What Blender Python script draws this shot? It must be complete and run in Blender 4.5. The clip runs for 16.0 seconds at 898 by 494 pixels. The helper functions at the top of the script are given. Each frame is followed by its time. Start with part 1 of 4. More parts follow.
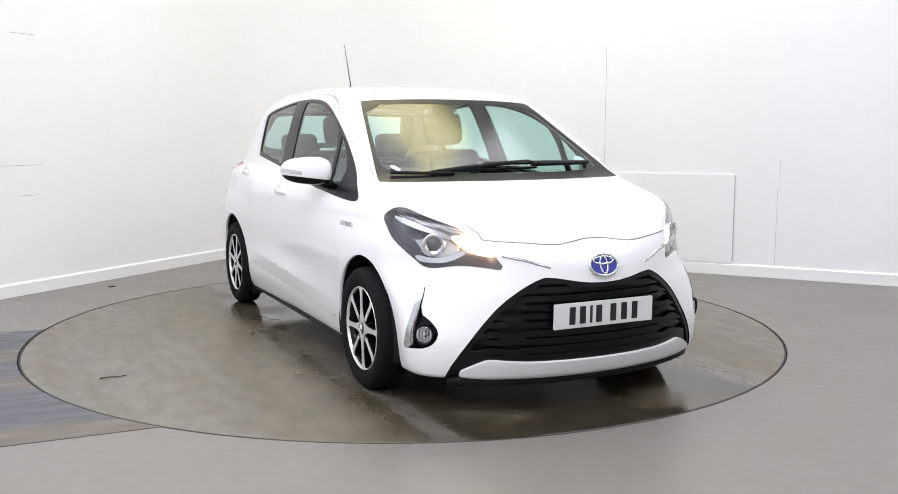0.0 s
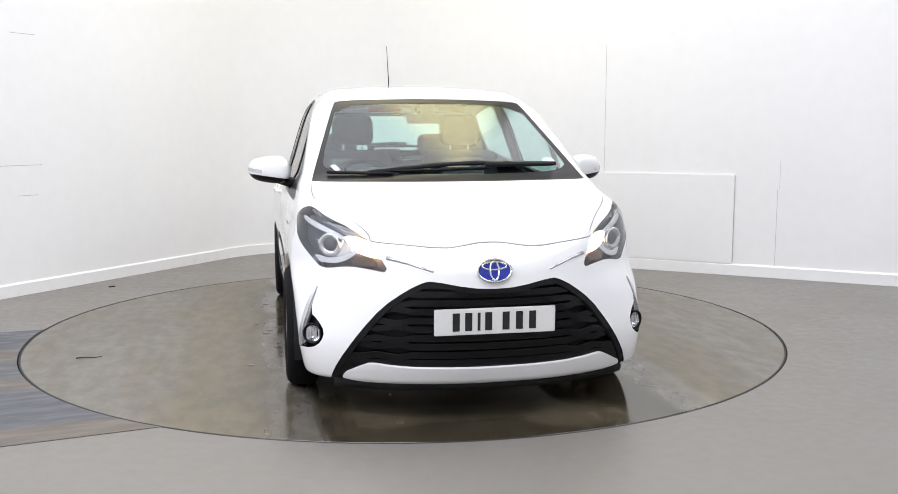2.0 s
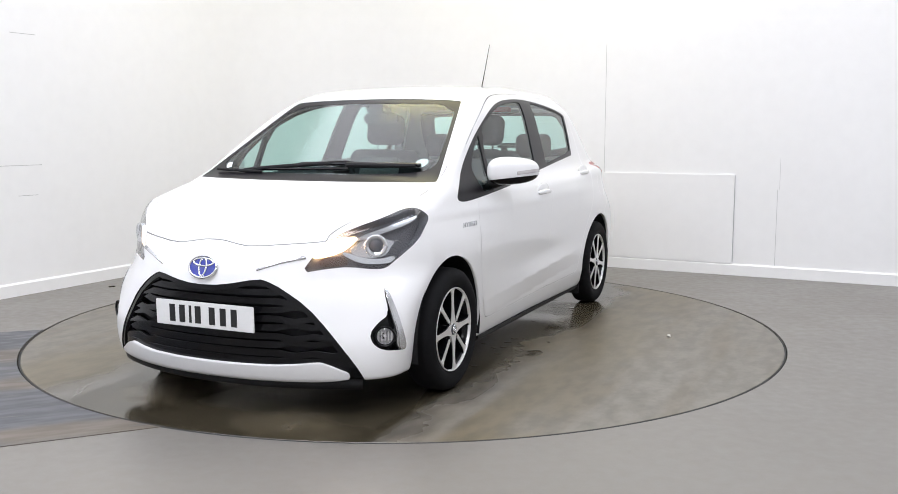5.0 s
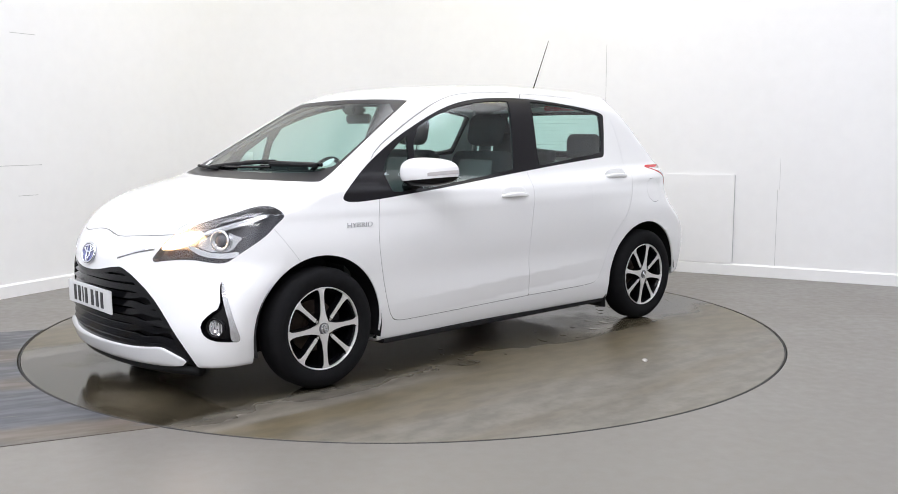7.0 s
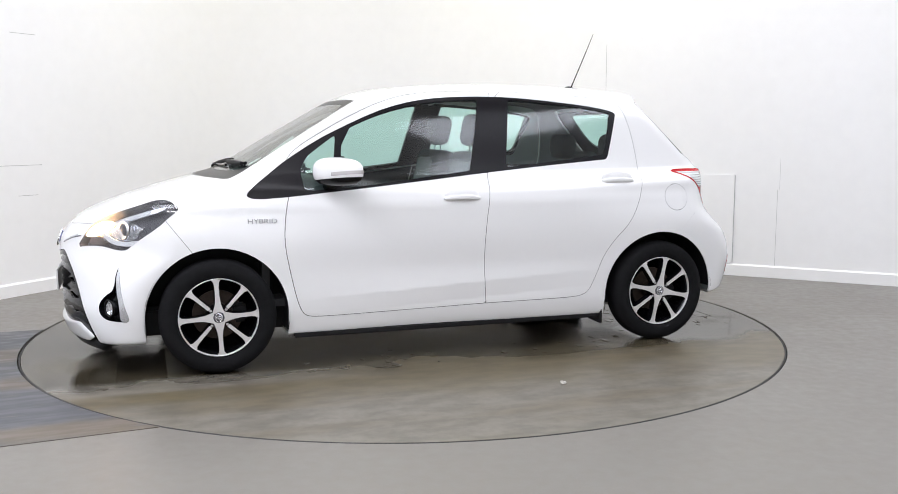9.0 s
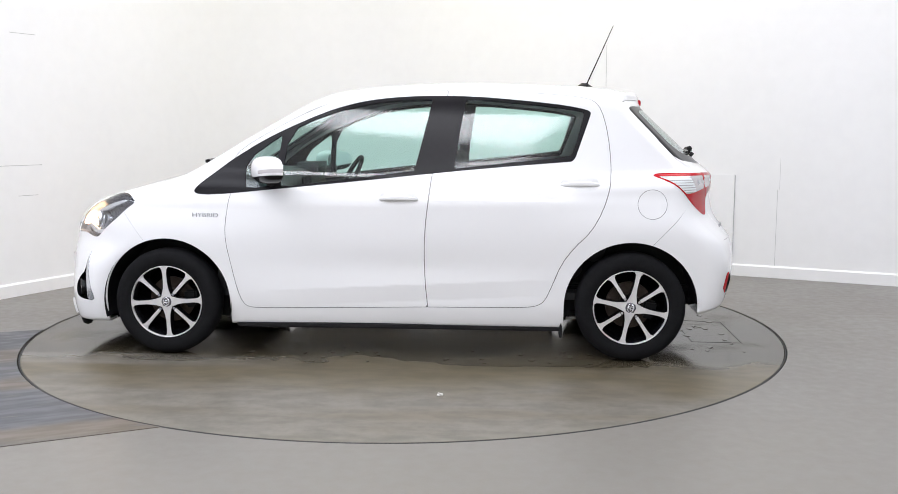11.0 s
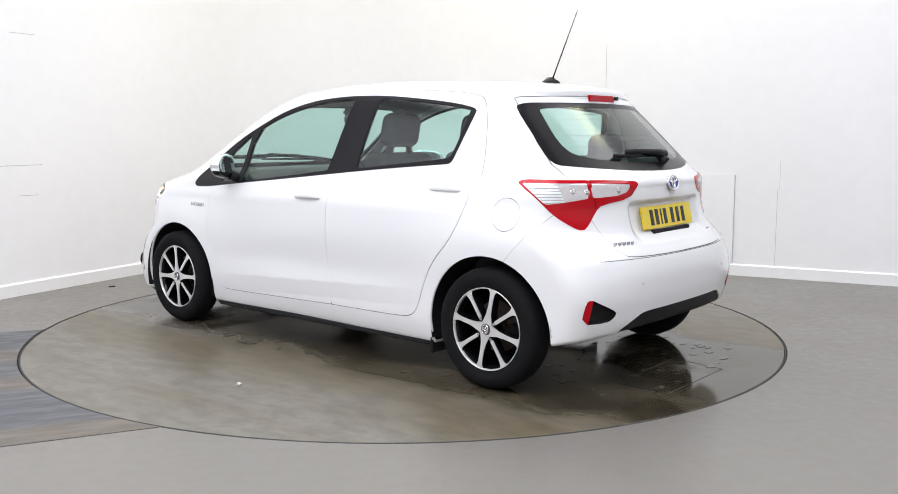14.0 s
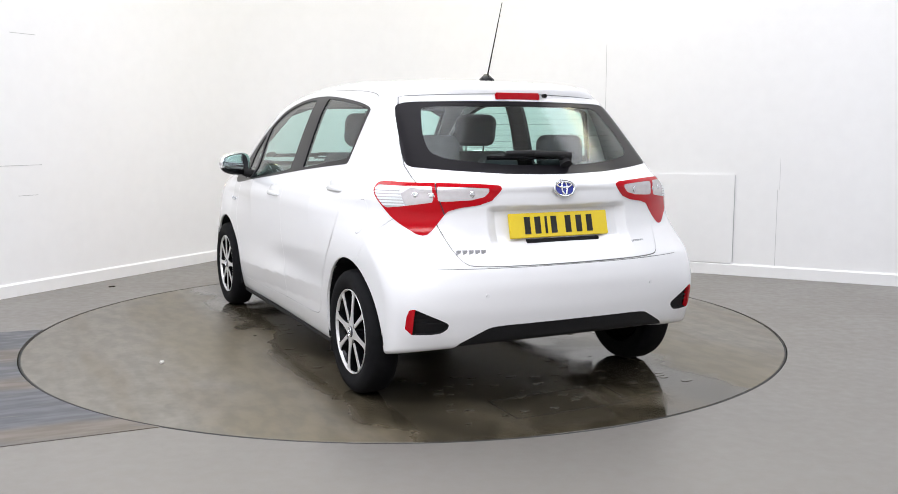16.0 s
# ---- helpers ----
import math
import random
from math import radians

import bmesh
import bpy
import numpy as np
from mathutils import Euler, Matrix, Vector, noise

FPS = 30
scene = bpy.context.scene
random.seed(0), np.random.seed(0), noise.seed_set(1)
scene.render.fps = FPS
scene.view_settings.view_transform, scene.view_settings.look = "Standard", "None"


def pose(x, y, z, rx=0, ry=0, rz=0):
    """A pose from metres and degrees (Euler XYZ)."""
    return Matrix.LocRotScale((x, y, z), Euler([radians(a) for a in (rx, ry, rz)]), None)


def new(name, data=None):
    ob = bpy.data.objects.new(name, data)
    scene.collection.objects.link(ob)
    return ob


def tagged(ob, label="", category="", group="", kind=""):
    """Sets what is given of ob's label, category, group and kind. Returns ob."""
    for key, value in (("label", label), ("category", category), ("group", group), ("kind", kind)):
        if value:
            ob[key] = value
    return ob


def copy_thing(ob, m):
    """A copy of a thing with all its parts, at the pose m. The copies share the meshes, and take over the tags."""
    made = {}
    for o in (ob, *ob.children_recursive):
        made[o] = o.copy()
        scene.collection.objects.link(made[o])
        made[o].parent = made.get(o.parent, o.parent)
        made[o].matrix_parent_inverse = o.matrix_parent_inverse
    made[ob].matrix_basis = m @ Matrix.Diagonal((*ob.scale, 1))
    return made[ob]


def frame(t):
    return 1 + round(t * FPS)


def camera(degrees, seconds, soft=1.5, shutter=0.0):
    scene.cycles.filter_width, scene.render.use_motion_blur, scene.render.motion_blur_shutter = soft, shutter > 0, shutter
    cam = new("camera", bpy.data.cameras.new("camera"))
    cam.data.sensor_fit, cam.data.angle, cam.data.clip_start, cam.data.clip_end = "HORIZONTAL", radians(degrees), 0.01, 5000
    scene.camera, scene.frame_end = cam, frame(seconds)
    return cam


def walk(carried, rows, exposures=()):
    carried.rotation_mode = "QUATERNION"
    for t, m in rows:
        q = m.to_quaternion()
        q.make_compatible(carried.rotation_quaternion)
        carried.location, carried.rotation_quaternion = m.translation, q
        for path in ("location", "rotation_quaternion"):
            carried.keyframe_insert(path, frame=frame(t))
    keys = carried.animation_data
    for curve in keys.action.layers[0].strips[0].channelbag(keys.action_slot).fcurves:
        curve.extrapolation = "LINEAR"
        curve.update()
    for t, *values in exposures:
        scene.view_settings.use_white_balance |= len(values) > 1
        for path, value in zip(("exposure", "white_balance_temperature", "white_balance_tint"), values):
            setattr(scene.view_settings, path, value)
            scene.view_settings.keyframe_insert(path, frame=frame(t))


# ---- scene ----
# ---- camera: it stands still on its tripod ----
cam = camera(51.88, 16.0, soft=0.75)
EYE = pose(0, 0, 1.2145, 82.888, 0.0, 0)
walk(cam, [(0.0, EYE), (16.0, EYE)], exposures=[(0.0, -0.18), (16.0, -0.18)])

# the turntable's axis and radius, and its turn in degrees over the seconds
AXIS, RADIUS = (-0.2535, 5.7537), 2.248
TURNS = [(0.0, 26.28), (0.5, 25.09), (1.0, 22.13), (1.5, 17.72), (2.0, 11.64), (2.5, 5.76), (3.0, -0.38), (3.5, -6.25), (4.0, -12.4), (4.5, -18.3), (5.0, -24.4),
         (7.5, -53.83), (8.0, -59.85), (8.5, -65.6), (9.0, -71.55), (11.5, -100.1), (12.0, -106.17), (12.5, -112.02), (13.0, -118.1), (13.5, -123.92), (14.0, -129.97),
         (14.5, -135.78), (15.0, -141.8), (15.5, -147.56), (16.0, -153.66)]


def turned(degrees, x=0.0, y=0.0, z=0.0, rz=0.0):
    """A pose on the turntable when it has turned by that much."""
    return pose(*AXIS, 0, 0, 0, degrees) @ pose(x, y, z, 0, 0, rz)
# ---- light: a closed white studio under ceiling panels ----
world = bpy.data.worlds.new("world")
scene.world = world
world.use_nodes = True
world.node_tree.nodes["Background"].inputs[0].default_value = (0.9, 0.95, 1.0, 1)
world.node_tree.nodes["Background"].inputs[1].default_value = 0.05
ROOM_HEIGHT = 4.2
CORNER, LEFTWARD, RIGHTWARD = Vector((-1.63, 9.877, 0)), Vector((-0.456, -0.89, 0)), Vector((0.89, -0.456, 0))


def in_room(along_left, along_right, z=0.0):
    """A place told from the studio's far corner along its two walls."""
    return CORNER + LEFTWARD * along_left + RIGHTWARD * along_right + Vector((0, 0, z))


ROOM_TURN = math.degrees(math.atan2(RIGHTWARD.y, RIGHTWARD.x))


def panel_light(along_left, along_right, size_x, size_y, watts, colour, drop):
    lamp = bpy.data.lights.new("panel_light", "AREA")
    lamp.shape, lamp.size, lamp.size_y, lamp.energy, lamp.color = "RECTANGLE", size_x, size_y, watts, colour
    ob = new("panel_light", lamp)
    ob.matrix_world = pose(*in_room(along_left, along_right, ROOM_HEIGHT - drop), 0, 0, ROOM_TURN)
    return ob


BLUISH, COOL, NEUTRAL, WARM = (0.85, 0.89, 1.0), (0.915, 0.925, 1.0), (0.95, 0.95, 1.0), (1.0, 0.88, 0.26)
# all out of view; the one at (2.9, 3.2) is added to veil the glass
LIGHTS = [(3.4, 1.3, 1.5, 4.6, 52, COOL, 0.05), (1.2, 5.4, 3.6, 1.3, 46, NEUTRAL, 0.05), (1.62, 2.5, 2.0, 0.9, 24, WARM, 0.08), (0.85, 5.5, 0.7, 0.4, 3, WARM, 0.08), (2.9, 3.2, 2.6, 3.2, 60, COOL, 0.05),
          (3.4, 7.7, 1.6, 4.2, 110, BLUISH, 0.05), (6.9, 4.4, 3.6, 1.6, 168, COOL, 0.05), (8.4, 1.6, 2.2, 4.4, 155, BLUISH, 0.05), (10.2, 6.6, 3.4, 1.2, 165, NEUTRAL, 0.05)]
for row in LIGHTS:
    panel_light(*row)
# ---- materials ----
def material(name, colour, rough=0.5, metal=0.0, vary=0.0, scale=8.0, relief=0.0, relief_scale=200.0, coat=0.0, glow=0.0, glow_colour=None, spec=0.5, rough_vary=0.0):
    """A surface with variation at two scales, gloss that varies with it and fine relief."""
    m = bpy.data.materials.new(name)
    m.use_nodes = True
    nodes, links = m.node_tree.nodes, m.node_tree.links
    b = nodes["Principled BSDF"]
    b.inputs["Base Color"].default_value = (*colour, 1)
    b.inputs["Roughness"].default_value, b.inputs["Metallic"].default_value = rough, metal
    b.inputs["Coat Weight"].default_value, b.inputs["Coat Roughness"].default_value = coat, 0.03
    b.inputs["Specular IOR Level"].default_value = spec
    place = nodes.new("ShaderNodeTexCoord")
    if vary or rough_vary:
        big, fine, mix, ramp = nodes.new("ShaderNodeTexNoise"), nodes.new("ShaderNodeTexNoise"), nodes.new("ShaderNodeMath"), nodes.new("ShaderNodeMapRange")
        big.inputs["Scale"].default_value, fine.inputs["Scale"].default_value = scale, scale * 14
        big.inputs["Detail"].default_value, fine.inputs["Detail"].default_value = 5, 3
        mix.operation = "ADD"
        for n, node in enumerate((big, fine)):
            links.new(place.outputs["Object"], node.inputs["Vector"])
            links.new(node.outputs["Fac"], mix.inputs[n])
        ramp.inputs["From Min"].default_value, ramp.inputs["From Max"].default_value = 0.7, 1.3
        ramp.inputs["To Min"].default_value, ramp.inputs["To Max"].default_value = 1 - vary, 1 + vary * 0.6
        links.new(mix.outputs[0], ramp.inputs["Value"])
        tint = nodes.new("ShaderNodeVectorMath")
        tint.operation = "SCALE"
        tint.inputs[0].default_value = colour
        links.new(ramp.outputs[0], tint.inputs["Scale"])
        links.new(tint.outputs[0], b.inputs["Base Color"])
        if rough_vary:
            r = nodes.new("ShaderNodeMapRange")
            r.inputs["From Min"].default_value, r.inputs["From Max"].default_value = 0.7, 1.3
            r.inputs["To Min"].default_value, r.inputs["To Max"].default_value = rough - rough_vary, rough + rough_vary
            links.new(mix.outputs[0], r.inputs["Value"])
            links.new(r.outputs[0], b.inputs["Roughness"])
    if relief:
        noise_node, bump_node = nodes.new("ShaderNodeTexNoise"), nodes.new("ShaderNodeBump")
        noise_node.inputs["Scale"].default_value, noise_node.inputs["Detail"].default_value = relief_scale, 4
        bump_node.inputs["Strength"].default_value, bump_node.inputs["Distance"].default_value = relief, 0.002
        links.new(place.outputs["Object"], noise_node.inputs["Vector"])
        links.new(noise_node.outputs["Fac"], bump_node.inputs["Height"])
        links.new(bump_node.outputs[0], b.inputs["Normal"])
    if glow:
        b.inputs["Emission Color"].default_value = (*(glow_colour or colour), 1)
        b.inputs["Emission Strength"].default_value = glow
    return m


def glass(name, tint, rough=0.0):
    """Thin clear glass: what lies behind shows through, tinted, under a mirror gloss."""
    m = bpy.data.materials.new(name)
    m.use_nodes = True
    nodes, links = m.node_tree.nodes, m.node_tree.links
    nodes.remove(nodes["Principled BSDF"])
    clear, gloss, mix, edge = nodes.new("ShaderNodeBsdfTransparent"), nodes.new("ShaderNodeBsdfGlossy"), nodes.new("ShaderNodeMixShader"), nodes.new("ShaderNodeLayerWeight")
    clear.inputs[0].default_value = (*tint, 1)
    gloss.inputs["Roughness"].default_value = rough
    edge.inputs["Blend"].default_value = 0.5
    power, scaled = nodes.new("ShaderNodeMath"), nodes.new("ShaderNodeMath")
    power.operation, scaled.operation = "POWER", "MULTIPLY_ADD"
    power.inputs[1].default_value = 5.0
    scaled.inputs[1].default_value, scaled.inputs[2].default_value = 1.05, 0.085
    links.new(edge.outputs["Facing"], power.inputs[0])
    links.new(power.outputs[0], scaled.inputs[0])
    links.new(scaled.outputs[0], mix.inputs[0])
    links.new(clear.outputs[0], mix.inputs[1])
    links.new(gloss.outputs[0], mix.inputs[2])
    links.new(mix.outputs[0], nodes["Material Output"].inputs[0])
    return m


WALL = material("wall_paint", (0.88, 0.88, 0.885), 0.55, vary=0.02, scale=0.7, relief=0.15, relief_scale=60)
CEILING = material("ceiling_paint", (0.86, 0.865, 0.88), 0.8, vary=0.03, scale=1.0)
FLOOR = material("floor_paint", (0.188, 0.175, 0.157), 0.38, vary=0.06, scale=1.2, relief=0.1, relief_scale=120, rough_vary=0.08)
PAINT = material("white_car_paint", (0.845, 0.845, 0.845), 0.32, coat=1.0, vary=0.004, scale=30, relief=0.0)
BLACK = material("gloss_black_plastic", (0.005, 0.005, 0.006), 0.16, vary=0.1, scale=40, spec=0.22)
GRILLE_GLOSS = material("gloss_black_grille", (0.005, 0.005, 0.006), 0.12, vary=0.1, scale=40, spec=0.22)
MATT = material("matt_black_plastic", (0.012, 0.012, 0.013), 0.6, spec=0.25, vary=0.2, scale=60, relief=0.2, relief_scale=600)
RUBBER = material("tyre_rubber", (0.009, 0.009, 0.010), 0.8, spec=0.12, vary=0.25, scale=30, relief=0.2, relief_scale=300)
ALLOY = material("machined_alloy", (0.80, 0.79, 0.78), 0.36, metal=0.6, vary=0.05, scale=60)
CHROME = material("chrome", (0.80, 0.81, 0.83), 0.08, metal=1.0, vary=0.02, scale=40)
SEAM = material("panel_gap_shadow", (0.20, 0.20, 0.20), 0.7, vary=0.1, scale=60)
TRIM = material("black_window_trim", (0.008, 0.007, 0.009), 0.3, spec=0.2, vary=0.15, scale=40)
GLASS = glass("tinted_window_glass", (0.72, 0.90, 0.86), 0.10)
SCREEN_GLASS = glass("tinted_screen_glass", (0.70, 0.90, 0.86), 0.13)
CLEAR = glass("clear_lamp_lens", (0.95, 0.96, 0.97), 0.12)
RED = material("red_lamp_plastic", (0.46, 0.002, 0.008), 0.10, spec=0.30, vary=0.06, scale=80)
PALE = material("clear_lamp_reflector", (0.66, 0.63, 0.63), 0.16, metal=0.3, vary=0.10, scale=40)
AMBER = material("amber_lamp_plastic", (0.060, 0.034, 0.024), 0.15, coat=1.0, vary=0.1, scale=90)
GLOW = material("lit_running_light", (1.0, 0.9, 0.8), 0.3, glow=24.0, glow_colour=(1.0, 0.62, 0.32))
SMOKE = material("dark_lamp_housing", (0.075, 0.075, 0.088), 0.25, vary=0.2, scale=60)
SILVER = material("satin_silver_trim", (0.66, 0.67, 0.69), 0.22, metal=0.85, vary=0.04, scale=70)
LIPWHITE = material("silver_white_lip_paint", (0.80, 0.80, 0.80), 0.28, coat=0.8, vary=0.02, scale=40)
BLUE = material("blue_badge_enamel", (0.015, 0.03, 0.30), 0.1, coat=1.0, vary=0.15, scale=80)
PLATE_WHITE = material("white_plate_plastic", (0.72, 0.72, 0.71), 0.25, vary=0.03, scale=60)
PLATE_YELLOW = material("yellow_plate_plastic", (0.80, 0.60, 0.03), 0.25, vary=0.03, scale=60)
INK = material("black_plate_ink", (0.012, 0.012, 0.012), 0.4, vary=0.1, scale=80)
CLOTH = material("dark_seat_cloth", (0.045, 0.047, 0.052), 0.9, vary=0.2, scale=25, relief=0.4, relief_scale=500)
PALE_CLOTH = material("pale_grey_seat_cloth", (0.20, 0.21, 0.22), 0.9, vary=0.15, scale=25, relief=0.4, relief_scale=500)
CABIN_PLASTIC = material("dark_cabin_plastic", (0.05, 0.052, 0.056), 0.55, vary=0.15, scale=40, relief=0.2, relief_scale=400)
LINING = material("grey_roof_lining", (0.26, 0.26, 0.26), 0.9, vary=0.08, scale=30, relief=0.2, relief_scale=300)
RUST = material("rusty_brake_disc", (0.06, 0.042, 0.032), 0.5, metal=0.5, vary=0.35, scale=30)
MIRROR = material("mirror_glass", (0.75, 0.80, 0.80), 0.02, metal=1.0, vary=0.01, scale=20)
PAPER = material("white_paper_sticker", (0.75, 0.78, 0.78), 0.6, vary=0.04, scale=90)


def chain(tree, kind, operation=None, **values):
    """A node with its inputs set or linked by number, as in0=..., in1=..."""
    node = tree.nodes.new(kind)
    if operation:
        node.operation = operation
    for key, value in values.items():
        socket = node.inputs[int(key[2:])]
        if isinstance(value, bpy.types.NodeSocket):
            tree.links.new(value, socket)
        else:
            socket.default_value = value
    return node.outputs[0]


def ramp(tree, value, low, high, to_low=0.0, to_high=1.0):
    node = tree.nodes.new("ShaderNodeMapRange")
    node.interpolation_type = "SMOOTHSTEP"
    for key, v in (("From Min", low), ("From Max", high), ("To Min", to_low), ("To Max", to_high)):
        node.inputs[key].default_value = v
    tree.links.new(value, node.inputs["Value"])
    return node.outputs[0]


def blended(tree, fac, a, b):
    node = tree.nodes.new("ShaderNodeMix")
    node.data_type = "RGBA"
    tree.links.new(fac, node.inputs["Factor"])
    for value, socket in ((a, node.inputs[6]), (b, node.inputs[7])):
        if isinstance(value, bpy.types.NodeSocket):
            tree.links.new(value, socket)
        else:
            socket.default_value = (*value, 1)
    return node.outputs[2]


def noise_at(tree, vector, scale, detail=4.0, stretch=None):
    if stretch:
        vector = chain(tree, "ShaderNodeVectorMath", "MULTIPLY", in0=vector, in1=stretch)
    node = tree.nodes.new("ShaderNodeTexNoise")
    node.inputs["Scale"].default_value, node.inputs["Detail"].default_value = scale, detail
    tree.links.new(vector, node.inputs["Vector"])
    return node.outputs["Fac"]


def stained_disc():
    """Grey floor paint with a long olive stain of tyre water down the middle, its core painted darker for the car's
    reflection, two wiped tyre tracks and a wet sheen.
    """
    m = bpy.data.materials.new("stained_disc_paint")
    m.use_nodes = True
    t = m.node_tree
    b = t.nodes["Principled BSDF"]
    place = t.nodes.new("ShaderNodeTexCoord").outputs["Object"]
    sep = t.nodes.new("ShaderNodeSeparateXYZ")
    t.links.new(place, sep.inputs[0])
    x, y = sep.outputs[0], sep.outputs[1]
    wobble = noise_at(t, place, 1.6, 5.0)
    streak = noise_at(t, place, 1.0, 6.0, (7.0, 0.8, 1.0))
    speck = noise_at(t, place, 26.0, 3.0)
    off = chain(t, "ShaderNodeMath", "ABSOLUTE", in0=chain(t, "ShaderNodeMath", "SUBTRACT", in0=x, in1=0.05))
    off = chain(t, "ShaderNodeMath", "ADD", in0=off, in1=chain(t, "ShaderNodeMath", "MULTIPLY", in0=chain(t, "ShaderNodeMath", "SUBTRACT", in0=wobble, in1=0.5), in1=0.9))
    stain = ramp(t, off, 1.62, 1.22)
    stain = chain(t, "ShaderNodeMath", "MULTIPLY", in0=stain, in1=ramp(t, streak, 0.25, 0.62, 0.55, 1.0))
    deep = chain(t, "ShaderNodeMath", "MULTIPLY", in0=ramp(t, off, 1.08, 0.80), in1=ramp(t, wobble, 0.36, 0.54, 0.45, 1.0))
    track = None
    for centre, half in ((-0.74, 0.055), (0.98, 0.09)):
        d = chain(t, "ShaderNodeMath", "ABSOLUTE", in0=chain(t, "ShaderNodeMath", "SUBTRACT", in0=x, in1=centre))
        d = chain(t, "ShaderNodeMath", "ADD", in0=d, in1=chain(t, "ShaderNodeMath", "MULTIPLY", in0=chain(t, "ShaderNodeMath", "SUBTRACT", in0=streak, in1=0.5), in1=0.16))
        one = chain(t, "ShaderNodeMath", "MULTIPLY", in0=ramp(t, d, half + 0.05, half - 0.02), in1=ramp(t, y, -0.2, -1.0))
        track = one if track is None else chain(t, "ShaderNodeMath", "MAXIMUM", in0=track, in1=one)
    track = chain(t, "ShaderNodeMath", "MULTIPLY", in0=track, in1=0.38)
    dry = blended(t, ramp(t, speck, 0.35, 0.7), (0.166, 0.151, 0.127), (0.146, 0.132, 0.110))
    smear = chain(t, "ShaderNodeMath", "MULTIPLY", in0=ramp(t, noise_at(t, place, 1.0, 7.0, (4.5, 0.7, 1.0)), 0.46, 0.66), in1=0.75)
    dry = blended(t, smear, dry, (0.128, 0.106, 0.076))
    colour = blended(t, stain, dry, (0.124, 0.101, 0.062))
    # Wet core, its colour also darkened for the dark reflection of the car above.
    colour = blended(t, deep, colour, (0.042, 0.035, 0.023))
    colour = blended(t, track, colour, (0.225, 0.212, 0.192))
    mottle = ramp(t, noise_at(t, place, 7.0, 6.0, (1.8, 0.8, 1.0)), 0.32, 0.68, 0.80, 1.16)
    colour = chain(t, "ShaderNodeVectorMath", "MULTIPLY", in0=colour, in1=chain(t, "ShaderNodeCombineXYZ", None, in0=mottle, in1=mottle, in2=mottle))
    t.links.new(colour, b.inputs["Base Color"])
    wet = chain(t, "ShaderNodeMath", "MAXIMUM", in0=chain(t, "ShaderNodeMath", "MULTIPLY", in0=stain, in1=0.25), in1=deep)
    t.links.new(ramp(t, wet, 0.0, 1.0, 0.40, 0.09), b.inputs["Roughness"])
    bump_node = t.nodes.new("ShaderNodeBump")
    bump_node.inputs["Strength"].default_value, bump_node.inputs["Distance"].default_value = 0.06, 0.002
    t.links.new(noise_at(t, place, 90.0, 3.0), bump_node.inputs["Height"])
    t.links.new(bump_node.outputs[0], b.inputs["Normal"])
    return m


def worn_patch():
    """Dark blue-grey floor coating worn through to brown in long streaks."""
    m = bpy.data.materials.new("worn_dark_coating")
    m.use_nodes = True
    t = m.node_tree
    b = t.nodes["Principled BSDF"]
    place = t.nodes.new("ShaderNodeTexCoord").outputs["Object"]
    turn = t.nodes.new("ShaderNodeMapping")
    turn.inputs["Rotation"].default_value = (0, 0, radians(-23))
    t.links.new(place, turn.inputs[0])
    long = noise_at(t, turn.outputs[0], 1.3, 6.0, (0.45, 1.5, 1.0))
    fine = noise_at(t, turn.outputs[0], 9.0, 5.0, (0.4, 1.6, 1.0))
    colour = blended(t, ramp(t, long, 0.46, 0.60), (0.070, 0.073, 0.085), (0.122, 0.100, 0.078))
    colour = blended(t, ramp(t, fine, 0.56, 0.72), colour, (0.15, 0.145, 0.14))
    t.links.new(colour, b.inputs["Base Color"])
    t.links.new(ramp(t, fine, 0.3, 0.7, 0.32, 0.55), b.inputs["Roughness"])
    return m


DISC, DARK_PATCH = stained_disc(), worn_patch()
# grey of scuffs and joints, and of the shadow painted beside the wall board
SCUFF_SHADE = material("grey_scuff_and_shade", (0.55, 0.55, 0.55), 0.7, vary=0.2, scale=20)
STEEL = material("dark_edge_steel", (0.03, 0.03, 0.03), 0.5, metal=0.5, vary=0.3, scale=12)
STONE = material("pale_stone", (0.62, 0.60, 0.56), 0.8, vary=0.2, scale=60)
WATER = material("clear_water_film", (0.10, 0.09, 0.07), 0.03, spec=0.8, vary=0.05, scale=30)
# ---- the car's form: an implicit solid in the car's own space ----
def curve(points, soft=0.05):
    """A smooth function through the (place, value) pairs."""
    a, b = np.array(points, float).T
    xs = np.linspace(a[0] - 0.5, a[-1] + 0.5, 1600)
    ys = np.interp(xs, a, b)
    ys[xs < a[0]] = b[0] + (xs[xs < a[0]] - a[0]) * (b[1] - b[0]) / (a[1] - a[0])
    ys[xs > a[-1]] = b[-1] + (xs[xs > a[-1]] - a[-1]) * (b[-1] - b[-2]) / (a[-1] - a[-2])
    n = max(1, int(soft / (xs[1] - xs[0])))
    k = np.hanning(2 * n + 3)
    k /= k.sum()
    ys = np.convolve(np.pad(ys, n + 1, mode="edge"), k, "valid")
    return lambda v: np.interp(v, xs, ys)


def smax(a, b, k):
    h = np.clip(0.5 + 0.5 * (a - b) / k, 0, 1)
    return b + (a - b) * h + k * h * (1 - h)


def smin(a, b, k):
    return -smax(-a, -b, k)


def bump(v, middle, width):
    return np.exp(-(((v - middle) / width) ** 2))


